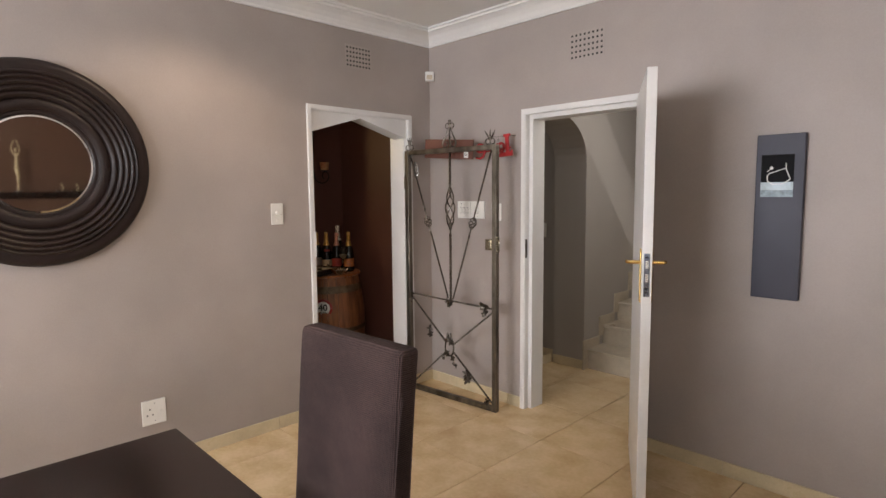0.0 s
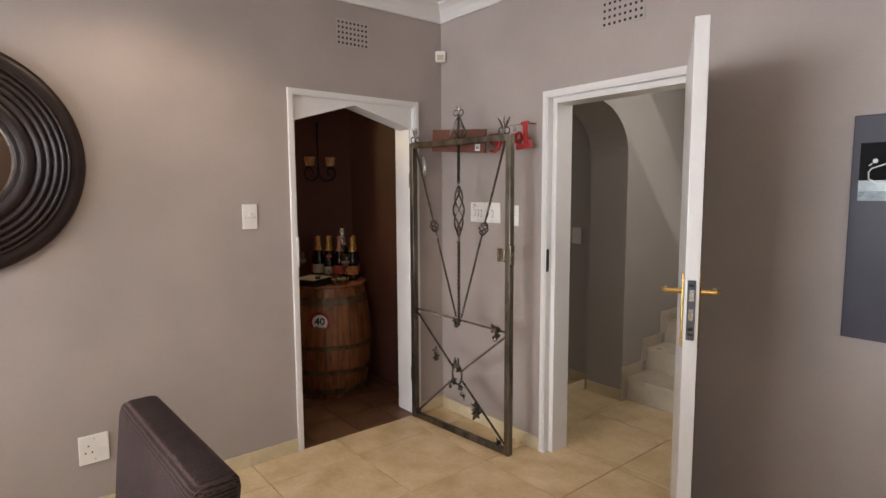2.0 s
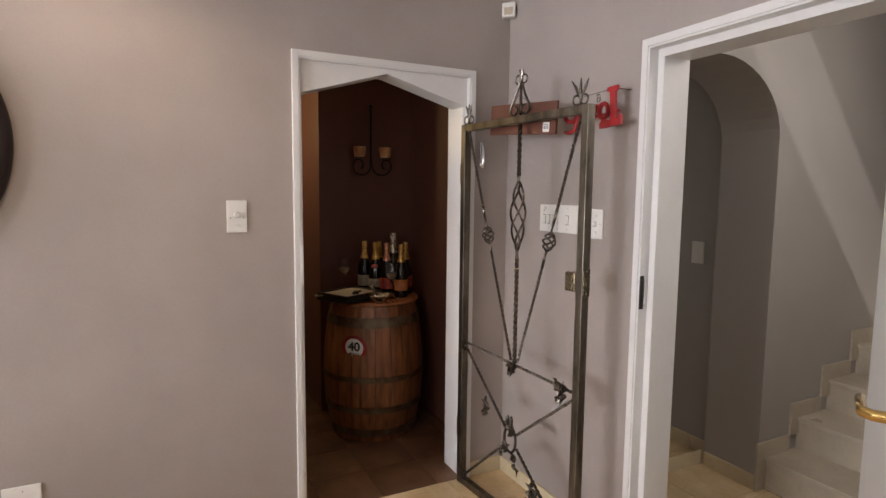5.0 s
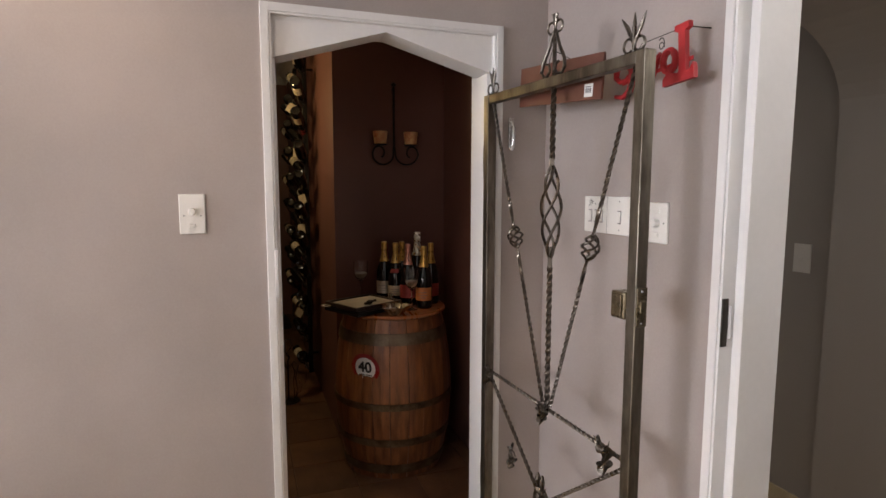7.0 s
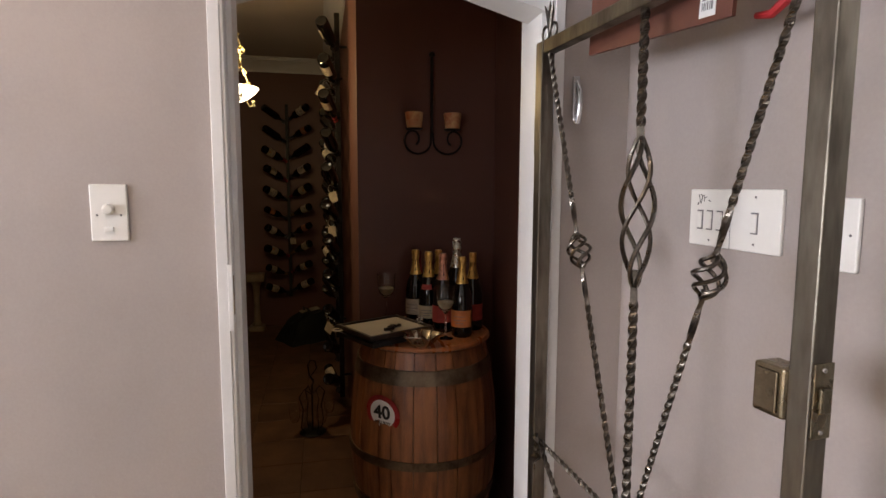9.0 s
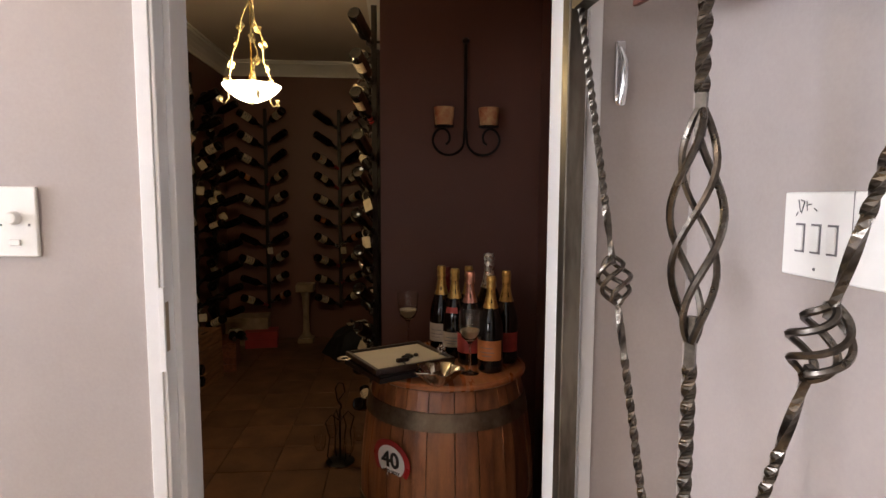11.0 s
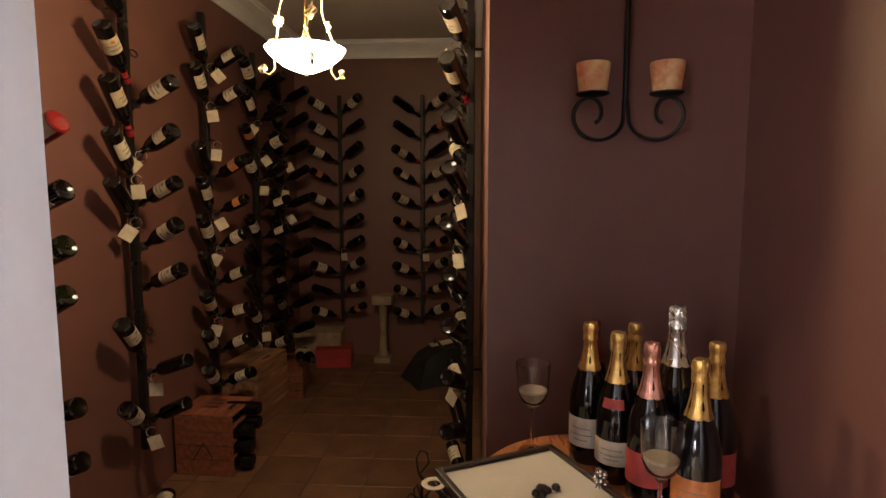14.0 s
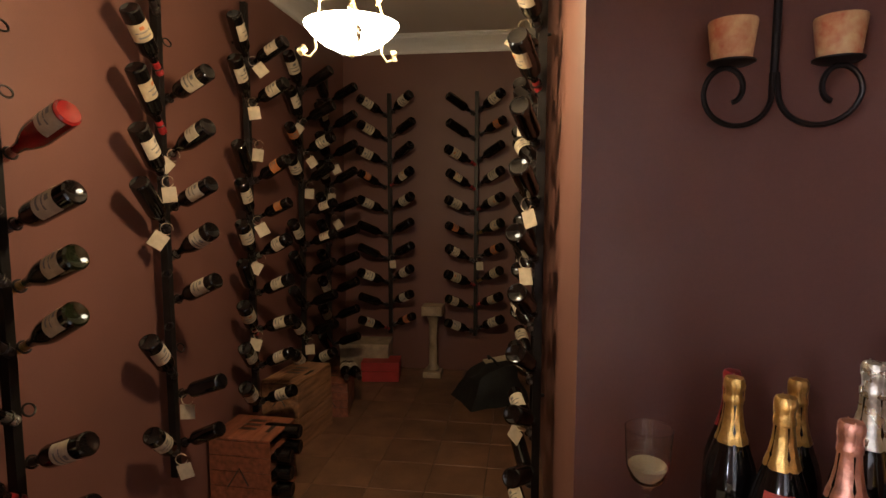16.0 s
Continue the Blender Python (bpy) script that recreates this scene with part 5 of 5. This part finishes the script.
        bm = tube(ring_pts(0, -0.016, 0.021, n=14, a0=20, a1=335), 0.0032, 6, flat=0.35)
        part("collar", bm, "label2", TAG)
        part("card", box((-0.027, -0.0008, -0.094), (0.027, 0.0008, -0.036), bevel=0.0005, seg=1), "label2", TAG)
        return TAG
    return copy_thing(TAG, m)


def rack(px, py, along, out, ztop, zbot, sides, wall_gap, label):
    """A pole on the wall; sides rows of lateral sign, list of (height, kind, tag), direction (lateral, out, up)."""
    A, O, U = Vector(along), Vector(out), Vector((0, 0, 1))
    rk = thing("wine_rack", Matrix.Translation((px, py, 0)), label, "wine rack", "wine racks")
    part("pole", box((-0.016, -0.016, zbot), (0.016, 0.016, ztop), bevel=0.002), "black_iron", rk)
    for z in (zbot + 0.15, ztop - 0.2):
        w = -O * wall_gap
        part("bracket", tube([(0, 0, z), w + Vector((0, 0, z))], 0.008, 6), "black_iron", rk)
    for sign, rows, dv in sides:
        for k, (z, kind, tag) in enumerate(rows):
            jit = random.Random(int(z * 977) + int(px * 131) + sign)
            d = (A * sign * dv[0] + O * dv[1] * jit.uniform(0.85, 1.15) + U * dv[2] * jit.uniform(0.85, 1.15)).normalized()
            off = A * sign * 0.034 + O * 0.022
            c = off + Vector((0, 0, z))
            part("ring", torus(c, d, 0.0185, 0.0034), "black_iron", rk, smooth=True)
            part("arm", tube([(0, 0, z), off * 0.5 + Vector((0, 0, z))], 0.005, 5), "black_iron", rk)
            if kind:
                side = O * 1.0 - U * 0.1 + Vector((0.35, 0, 0)) if sign > 0 else O * 0.8 + U * 0.5 + Vector((0.6, 0.1, 0))
                small = 1.0 if sign > 0 or O.x > 0.5 else (0.98 if px > -4.0 else 0.92)
                put_bottle(kind, Vector((px, py, 0)) + c, d, jit.uniform(-0.7, 0.7), facing=side, size=small * jit.uniform(0.96, 1.03), reach=0.262 * small)
            if tag:
                f = Matrix.Rotation(math.atan2(0.45 * O.y, 0.9) + radians(90) + jit.uniform(-0.35, 0.35), 4, "Z")
                put_tag(Vector((px, py, 0)) + c + O * 0.035 + Vector((0.02, 0, 0)), f, jit.uniform(-42, 42))
    return rk


def rows(heights, kinds, tags=""):
    return [(z, None if k == "-" else k, i < len(tags) and tags[i] == "1") for i, (z, k) in enumerate(zip(heights, kinds))]


RL = "black iron pole of bottle rings fixed to the brown wall"
LW = CS
dirL = (0.76, 0.03, 0.62)
dirR = (-0.24, 0.80, 0.36)
dirR0 = (-0.16, 0.78, 0.36)
dirL1 = (0.66, 0.14, 0.62)


def dn(z, dv):
    return z - 0.262 * dv[2] / math.sqrt(sum(c * c for c in dv))


hR = [dn(z, dirR0) for z in (2.08, 1.90, 1.73, 1.53, 1.35, 1.17, 0.98, 0.82, 0.62, 0.44)]
hL = [dn(z, dirL) for z in (2.24, 2.04, 1.84, 1.64, 1.44, 1.24, 1.04, 0.80, 0.60)]
rack(-3.80, LW + 0.07, (1, 0, 0), (0, 1, 0), 2.45, 0.12, [(-1, rows(hR, "--fabb-aad"), dirR0), (1, rows(hL, "dcbadagcb", "000000000"), dirL)], 0.07, RL)
hL1 = [dn(z, dirL1) for z in (2.41, 2.18, 1.96, 1.75, 1.56, 1.36, 1.14, 0.95, 0.60)]
hR1 = [dn(z, dirR) for z in (2.22, 2.00, 1.78, 1.56, 1.36, 1.17, 0.96, 0.76, 0.54)]
rack(-4.54, LW + 0.07, (1, 0, 0), (0, 1, 0), 2.5, 0.30, [(1, rows(hL1, "accad--aa", "000110001"), dirL1), (-1, rows(hR1, "-agaga-dd", "001000010"), dirR)], 0.07, RL)
h2 = [2.30 - 0.205 * i for i in range(10)]
rack(-5.27, LW + 0.07, (1, 0, 0), (0, 1, 0), 2.5, 0.30, [(1, rows([dn(z + 0.08, dirL1) for z in h2], "aa-daadcaa", "1100100100"), dirL1), (-1, rows([dn(z, dirR) for z in h2], "aa-eegaaaa", "0010010000"), dirR)], 0.07, RL)
rack(-5.98, LW + 0.07, (1, 0, 0), (0, 1, 0), 2.45, 0.30, [(1, rows([dn(z + 0.05, dirL) for z in h2], "aaea-addaa", "0110000010"), dirL), (-1, rows([dn(z, dirR) for z in h2], "ddadaaddda", "0001000000"), dirR)], 0.07, RL)
rack(-6.48, LW + 0.07, (1, 0, 0), (0, 1, 0), 2.40, 0.30, [(1, rows([dn(z + 0.03, dirL) for z in h2], "dadaaddaad", "1011100000"), dirL), (-1, rows([dn(z, dirR) for z in h2], "dddddddddd"), dirR)], 0.07, RL)
dirF = (0.72, 0.58, 0.42)
h3 = [2.266 - 0.198 * i for i in range(10)]
for py, k1, k2 in ((2.218, "aaaeaddadc", "addcaddaae"), (2.941, "ddccaegcba", "aedacbebca")):
    rack(CW + 0.08, py, (0, 1, 0), (1, 0, 0), 2.33, 0.33, [(-1, rows([dn(z, dirF) for z in h3], k1), dirF), (1, rows([dn(z + 0.03, dirF) for z in h3], k2, "0000001000"), dirF)], 0.08, RL)
dirN = (0.80, 0.22, 0.36)
h4 = [2.44 - 0.212 * i for i in range(11)]
rack(-4.58, 3.45 - 0.06, (1, 0, 0), (0, -1, 0), 2.55, 0.10, [(1, rows([dn(z, dirN) for z in h4], "aacdddddddd", "01001100100"), dirN), (-1, rows([dn(z - 0.08, dirN) for z in h4], "addaddadada", "00100000000"), dirN)], 0.06, RL)
rack(-5.35, 3.45 - 0.06, (1, 0, 0), (0, -1, 0), 2.5, 0.30, [(1, rows([dn(z, dirN) for z in h4[1:9]], "adcdaddd"), dirN), (-1, rows([dn(z, dirN) for z in h4[1:9]], "dadadada"), dirN)], 0.06, RL)

# loose bottle lying on the floor
put_bottle("g", (-4.33, 2.00, 0.045), (-1, -0.25, 0.0), 0.4, "bottles on the floor")


# ---- crates, boxes, stand, bag ----
def crate(m, w, d, h, material, label, slats, open_side=False, group="wooden wine crates"):
    """A crate; local x depth, y width."""
    c = thing("wooden_crate", m, label, "crate", group)
    t = 0.012
    part("bottom", box((-d / 2, -w / 2, 0), (d / 2, w / 2, t)), material, c)
    for s in (-1, 1):
        for k in range(slats):
            z0 = t + (h - 2 * t) * k / slats
            z1 = t + (h - 2 * t) * (k + 1) / slats - 0.004
            x0, x1 = sorted((s * d / 2, s * (d / 2 - t)))
            part("slat", box((x0, -w / 2, z0), (x1, w / 2, z1), bevel=0.0015, seg=1), material, c)
            if not (open_side and s > 0):
                y0, y1 = sorted((s * w / 2, s * (w / 2 - t)))
                part("slat", box((-d / 2 + t, y0, z0), (d / 2 - t, y1, z1), bevel=0.0015, seg=1), material, c)
    top = 3
    for k in range(top):
        y0 = -w / 2 + w * k / top
        part("lid_board", box((-d / 2, y0 + 0.001, h - t), (d / 2, y0 + w / top - 0.001, h), bevel=0.0015, seg=1), material, c)
    part("hand_slot", box((-0.05, w * 0.28, h), (0.05, w * 0.28 + 0.022, h + 0.0008)), "hole", c)
    for k in range(3):
        part("printed_bar", box((-0.09 + 0.05 * k, -0.06, h), (-0.062 + 0.05 * k, 0.03, h + 0.0006)), "dark_wood", c, "dark burnt marking")
    if open_side:
        for k in range(3):
            part("divider", box((-d / 2 + t, w / 2 - 0.05, t + (h - t) * (k + 1) / 4), (d / 2 - t, w / 2 - 0.004, t + (h - t) * (k + 1) / 4 + 0.008)), material, c)
    bm = tube([(d / 2 + 0.002, -w * 0.2, h * 0.25), (d / 2 + 0.002, 0, h * 0.55), (d / 2 + 0.002, w * 0.14, h * 0.3)], 0.004, 5)
    part("burnt_mark", bm, "dark_wood", c, "dark burnt marking")
    return c


crate(pose(-4.995, 1.99, 0, 0, 0, -2), 0.32, 0.28, 0.335, "crate", "red-stained wooden wine crate with bottles in its open side", 4, True)
crate(pose(-5.66, 1.955, 0, 0, 0, -8), 0.24, 0.42, 0.21, "crate2", "plain wooden wine crate under another one", 2)
crate(pose(-5.65, 1.955, 0.211, 0, 0, -7), 0.24, 0.42, 0.20, "crate2", "plain wooden wine crate stacked on another one", 2)
crate(pose(-6.13, 2.02, 0, 0, 0, 10), 0.24, 0.36, 0.24, "crate", "small reddish slatted crate with bottles lying on it", 4)
for k, (x, y) in enumerate(((-4.93, 2.13), (-5.04, 2.13))):
    for z in (0.055, 0.14, 0.225, 0.305):
        if (k + int(z * 100)) % 3 != 0:
            put_bottle("d", (x, y - 0.17, z), (0, 1, 0), 0.3, "bottles in the crate")
put_bottle("a", (-5.97, 2.16, 0.282), (-1, -0.35, 0), 0.0, "bottles lying on the crate")
put_bottle("a", (-5.99, 2.24, 0.282), (-1, -0.55, 0), 0.0, "bottles lying on the crate")

pb = thing("cardboard_box", pose(-6.93, 2.03, 0, 0, 0, 6), "low pale cardboard box behind the red box", "box")
part("body", box((-0.13, -0.20, 0), (0.13, 0.20, 0.27), bevel=0.003), "stump", pb)
part("lid", box((-0.134, -0.204, 0.235), (0.134, 0.204, 0.276), bevel=0.003), "stump", pb)
rb = thing("red_box", pose(-6.80, 2.19, 0, 0, 0, 8), "flat red gift box on the floor by the far wall", "box")
part("body", box((-0.10, -0.15, 0), (0.10, 0.15, 0.085), bevel=0.003), "redbox", rb)
part("lid", box((-0.104, -0.154, 0.088), (0.104, 0.154, 0.16), bevel=0.003), "redbox", rb)
sd = thing("wooden_stand", pose(-6.92, 2.60, 0), "slim pale wooden pillar stand against the far wall", "stand")
part("base", box((-0.075, -0.075, 0), (0.075, 0.075, 0.05), bevel=0.006), "stump", sd)
part("column", lathe([(0.045, 0.05), (0.052, 0.07), (0.034, 0.10), (0.030, 0.30), (0.036, 0.46), (0.05, 0.50), (0.05, 0.52), (0, 0.52)], 20), "stump", sd, smooth=True)
part("top", box((-0.085, -0.085, 0.52), (0.085, 0.085, 0.60), bevel=0.006), "stump", sd)
bg = thing("black_bag", pose(-6.46, 3.10, 0, 0, 0, 30) @ Matrix.Diagonal((0.85, 0.85, 0.8, 1)), "slumped black bag on the floor in the far corner", "bag")
bm = box((-0.21, -0.27, 0), (0.21, 0.27, 0.34))
bmesh.ops.subdivide_edges(bm, edges=bm.edges[:], cuts=6, use_grid_fill=True)
for v in bm.verts:
    k = 1 - 0.35 * (v.co.z / 0.34)
    v.co.x *= k
    v.co.y *= k
    v.co.z *= 1 - 0.35 * (v.co.y < 0) * min(1, -v.co.y / 0.2)
    v.co += Vector(noise.noise_vector(v.co * 7)) * 0.03
    v.co.z = max(0.0, v.co.z)
part("body", bm, "bag", bg, smooth=True)
part("strap", tube([(-0.1, 0.05, 0.30), (-0.04, 0.0, 0.40), (0.06, 0.0, 0.39), (0.1, 0.06, 0.30)], 0.012, 8, flat=0.3), "bag", bg, smooth=True)
ev = thing("white_booklet", pose(-6.52, 3.14, 0.277, 8, 0, 20), "pale folded booklet lying on the black bag", "paper")
part("sheet", box((-0.05, -0.09, 0), (0.05, 0.09, 0.004)), "label2", ev)
part("sheet", box((-0.048, -0.09, 0.006), (0.052, 0.088, 0.009)), "label2", ev)

# black wire bottle carrier with glass on the floor behind the barrel
wc = thing("wire_caddy", pose(-4.28, 3.20, 0), "black wire caddy with a looped handle and glasses", "caddy")
part("base", lathe([(0, 0), (0.07, 0), (0.08, 0.006), (0.07, 0.012), (0, 0.012)], 24), "black_iron", wc, smooth=True)
part("stem", tube([(0, 0, 0.01), (0.004, 0, 0.15), (-0.002, 0, 0.30)], 0.006, 8), "black_iron", wc, smooth=True)
part("handle_loop", tube([(0, 0, 0.29), (0.012, 0.012, 0.32), (-0.012, -0.012, 0.34), (0.0, 0.030, 0.40), (0, 0.020, 0.445), (0, -0.006, 0.450), (0, -0.022, 0.42), (0, -0.014, 0.36), (0.01, 0.01, 0.33), (0, 0, 0.29)], 0.0045, 6), "black_iron", wc, smooth=True)
for k in range(4):
    a = k * math.pi / 2 + 0.5
    ca, sa_ = math.cos(a), math.sin(a)
    part("arm", tube([(0.004 * ca, 0.004 * sa_, 0.24), (0.05 * ca, 0.05 * sa_, 0.28), (0.085 * ca, 0.085 * sa_, 0.24), (0.06 * ca, 0.06 * sa_, 0.16), (0.075 * ca, 0.075 * sa_, 0.05), (0.05 * ca, 0.05 * sa_, 0.008)], 0.004, 6), "black_iron", wc, smooth=True)
    part("glass_cup", lathe([(0, 0.10), (0.02, 0.10), (0.030, 0.13), (0.032, 0.18), (0.031, 0.18), (0.029, 0.132), (0.019, 0.103), (0, 0.103)], 18, m=Matrix.Translation((0.115 * ca, 0.115 * sa_, 0))), "glass", wc, smooth=True)

# ---- skirting tiles and floor tiles: the many alike pieces, last ----
def pieces(name, parent, size, cells, material, label=""):
    """Alike pieces on one shared mesh; cells rows of centre."""
    first = None
    for c in cells:
        if first is None:
            first = part(name, box((-size[0] / 2, -size[1] / 2, -size[2]), (size[0] / 2, size[1] / 2, 0), bevel=0.0015, seg=1), material, parent, label)
            o = first
        else:
            o = first.copy()
            scene.collection.objects.link(o)
        o.location = c


def clipped(name, parent, rects, z, th, material, gap=0.0025):
    """Pieces of a grid cut to their space; whole ones share a mesh."""
    made = {}
    for x0, y0, x1, y1 in rects:
        key = (round(x1 - x0, 3), round(y1 - y0, 3))
        if key not in made:
            w, d = key[0] / 2 - gap / 2, key[1] / 2 - gap / 2
            made[key] = part(name, box((-w, -d, -th), (w, d, 0), bevel=0.0012, seg=1), material, parent)
            o = made[key]
        else:
            o = made[key].copy()
            scene.collection.objects.link(o)
        o.location = ((x0 + x1) / 2, (y0 + y1) / 2, z)


def grid(x0, x1, y0, y1, s, ox, oy):
    out = []
    for i in range(math.floor((x0 - ox) / s), math.ceil((x1 - ox) / s)):
        for j in range(math.floor((y0 - oy) / s), math.ceil((y1 - oy) / s)):
            a, b, c, d = max(x0, ox + i * s), max(y0, oy + j * s), min(x1, ox + (i + 1) * s), min(y1, oy + (j + 1) * s)
            if c - a > 0.015 and d - b > 0.015:
                out.append((a, b, c, d))
    return out


TS, TX, TY = 0.5335, -1.063, 3.272
floor = tagged(new("floor"), "cream porcelain floor tiles with thin dark joints", kind="structure")
rects = grid(WX, EX, SY, NY + 0.165, TS, TX, TY) + grid(HX, HE, NY + 0.165, 5.27, TS, TX, TY) + grid(-3.6, HX, 4.33, 5.33, TS, TX, TY)
clipped("tile", floor, rects, 0.0, 0.008, "tile", gap=0.004)
cfloor = tagged(new("cellar_floor"), "brown mottled clay tiles laid square", kind="structure")
clipped("tile", cfloor, grid(CW, WX - 0.002, CS, 3.45, 0.30, -3.0, 1.95) + grid(-3.64, WX - 0.002, 3.45, CN, 0.30, -3.0, 1.95), -0.0005, 0.007, "terra", gap=0.005)

SK = 0.078
sk = tagged(new("baseboard"), "cream tile skirting with a joint at each tile", kind="structure")


def skirting(parent, axis, a0, a1, c0, c1, off, material="skirt"):
    at = a0
    edges = sorted({a0, a1, *[off + k * TS for k in range(-12, 20) if a0 < off + k * TS < a1]})
    for s, e in zip(edges, edges[1:]):
        if e - s > 0.01:
            lo, hi = ((s + 0.001, c0, 0.0005), (e - 0.001, c1, SK)) if axis == "x" else ((c0, s + 0.001, 0.0005), (c1, e - 0.001, SK))
            part("skirting_tile", box(lo, hi, bevel=0.0018, seg=1), material, parent)


skirting(sk, "y", SY, DY0 - 0.002, WX, WX + 0.012, TY)
skirting(sk, "y", DY1 + 0.002, NY, WX, WX + 0.012, TY)
skirting(sk, "x", WX + 0.012, RX0 - 0.002, NY - 0.012, NY, TX)
skirting(sk, "x", RX1 + 0.002, EX, NY - 0.012, NY, TX - 0.11)
skirting(sk, "y", 4.34, 5.214, HX - 0.34, HX - 0.33, TY)
skirting(sk, "x", HX - 0.31, HX + 0.012, 5.205, 5.215, TX)
skirting(sk, "x", -3.6, HX - 0.33, 5.32, 5.33, TX)
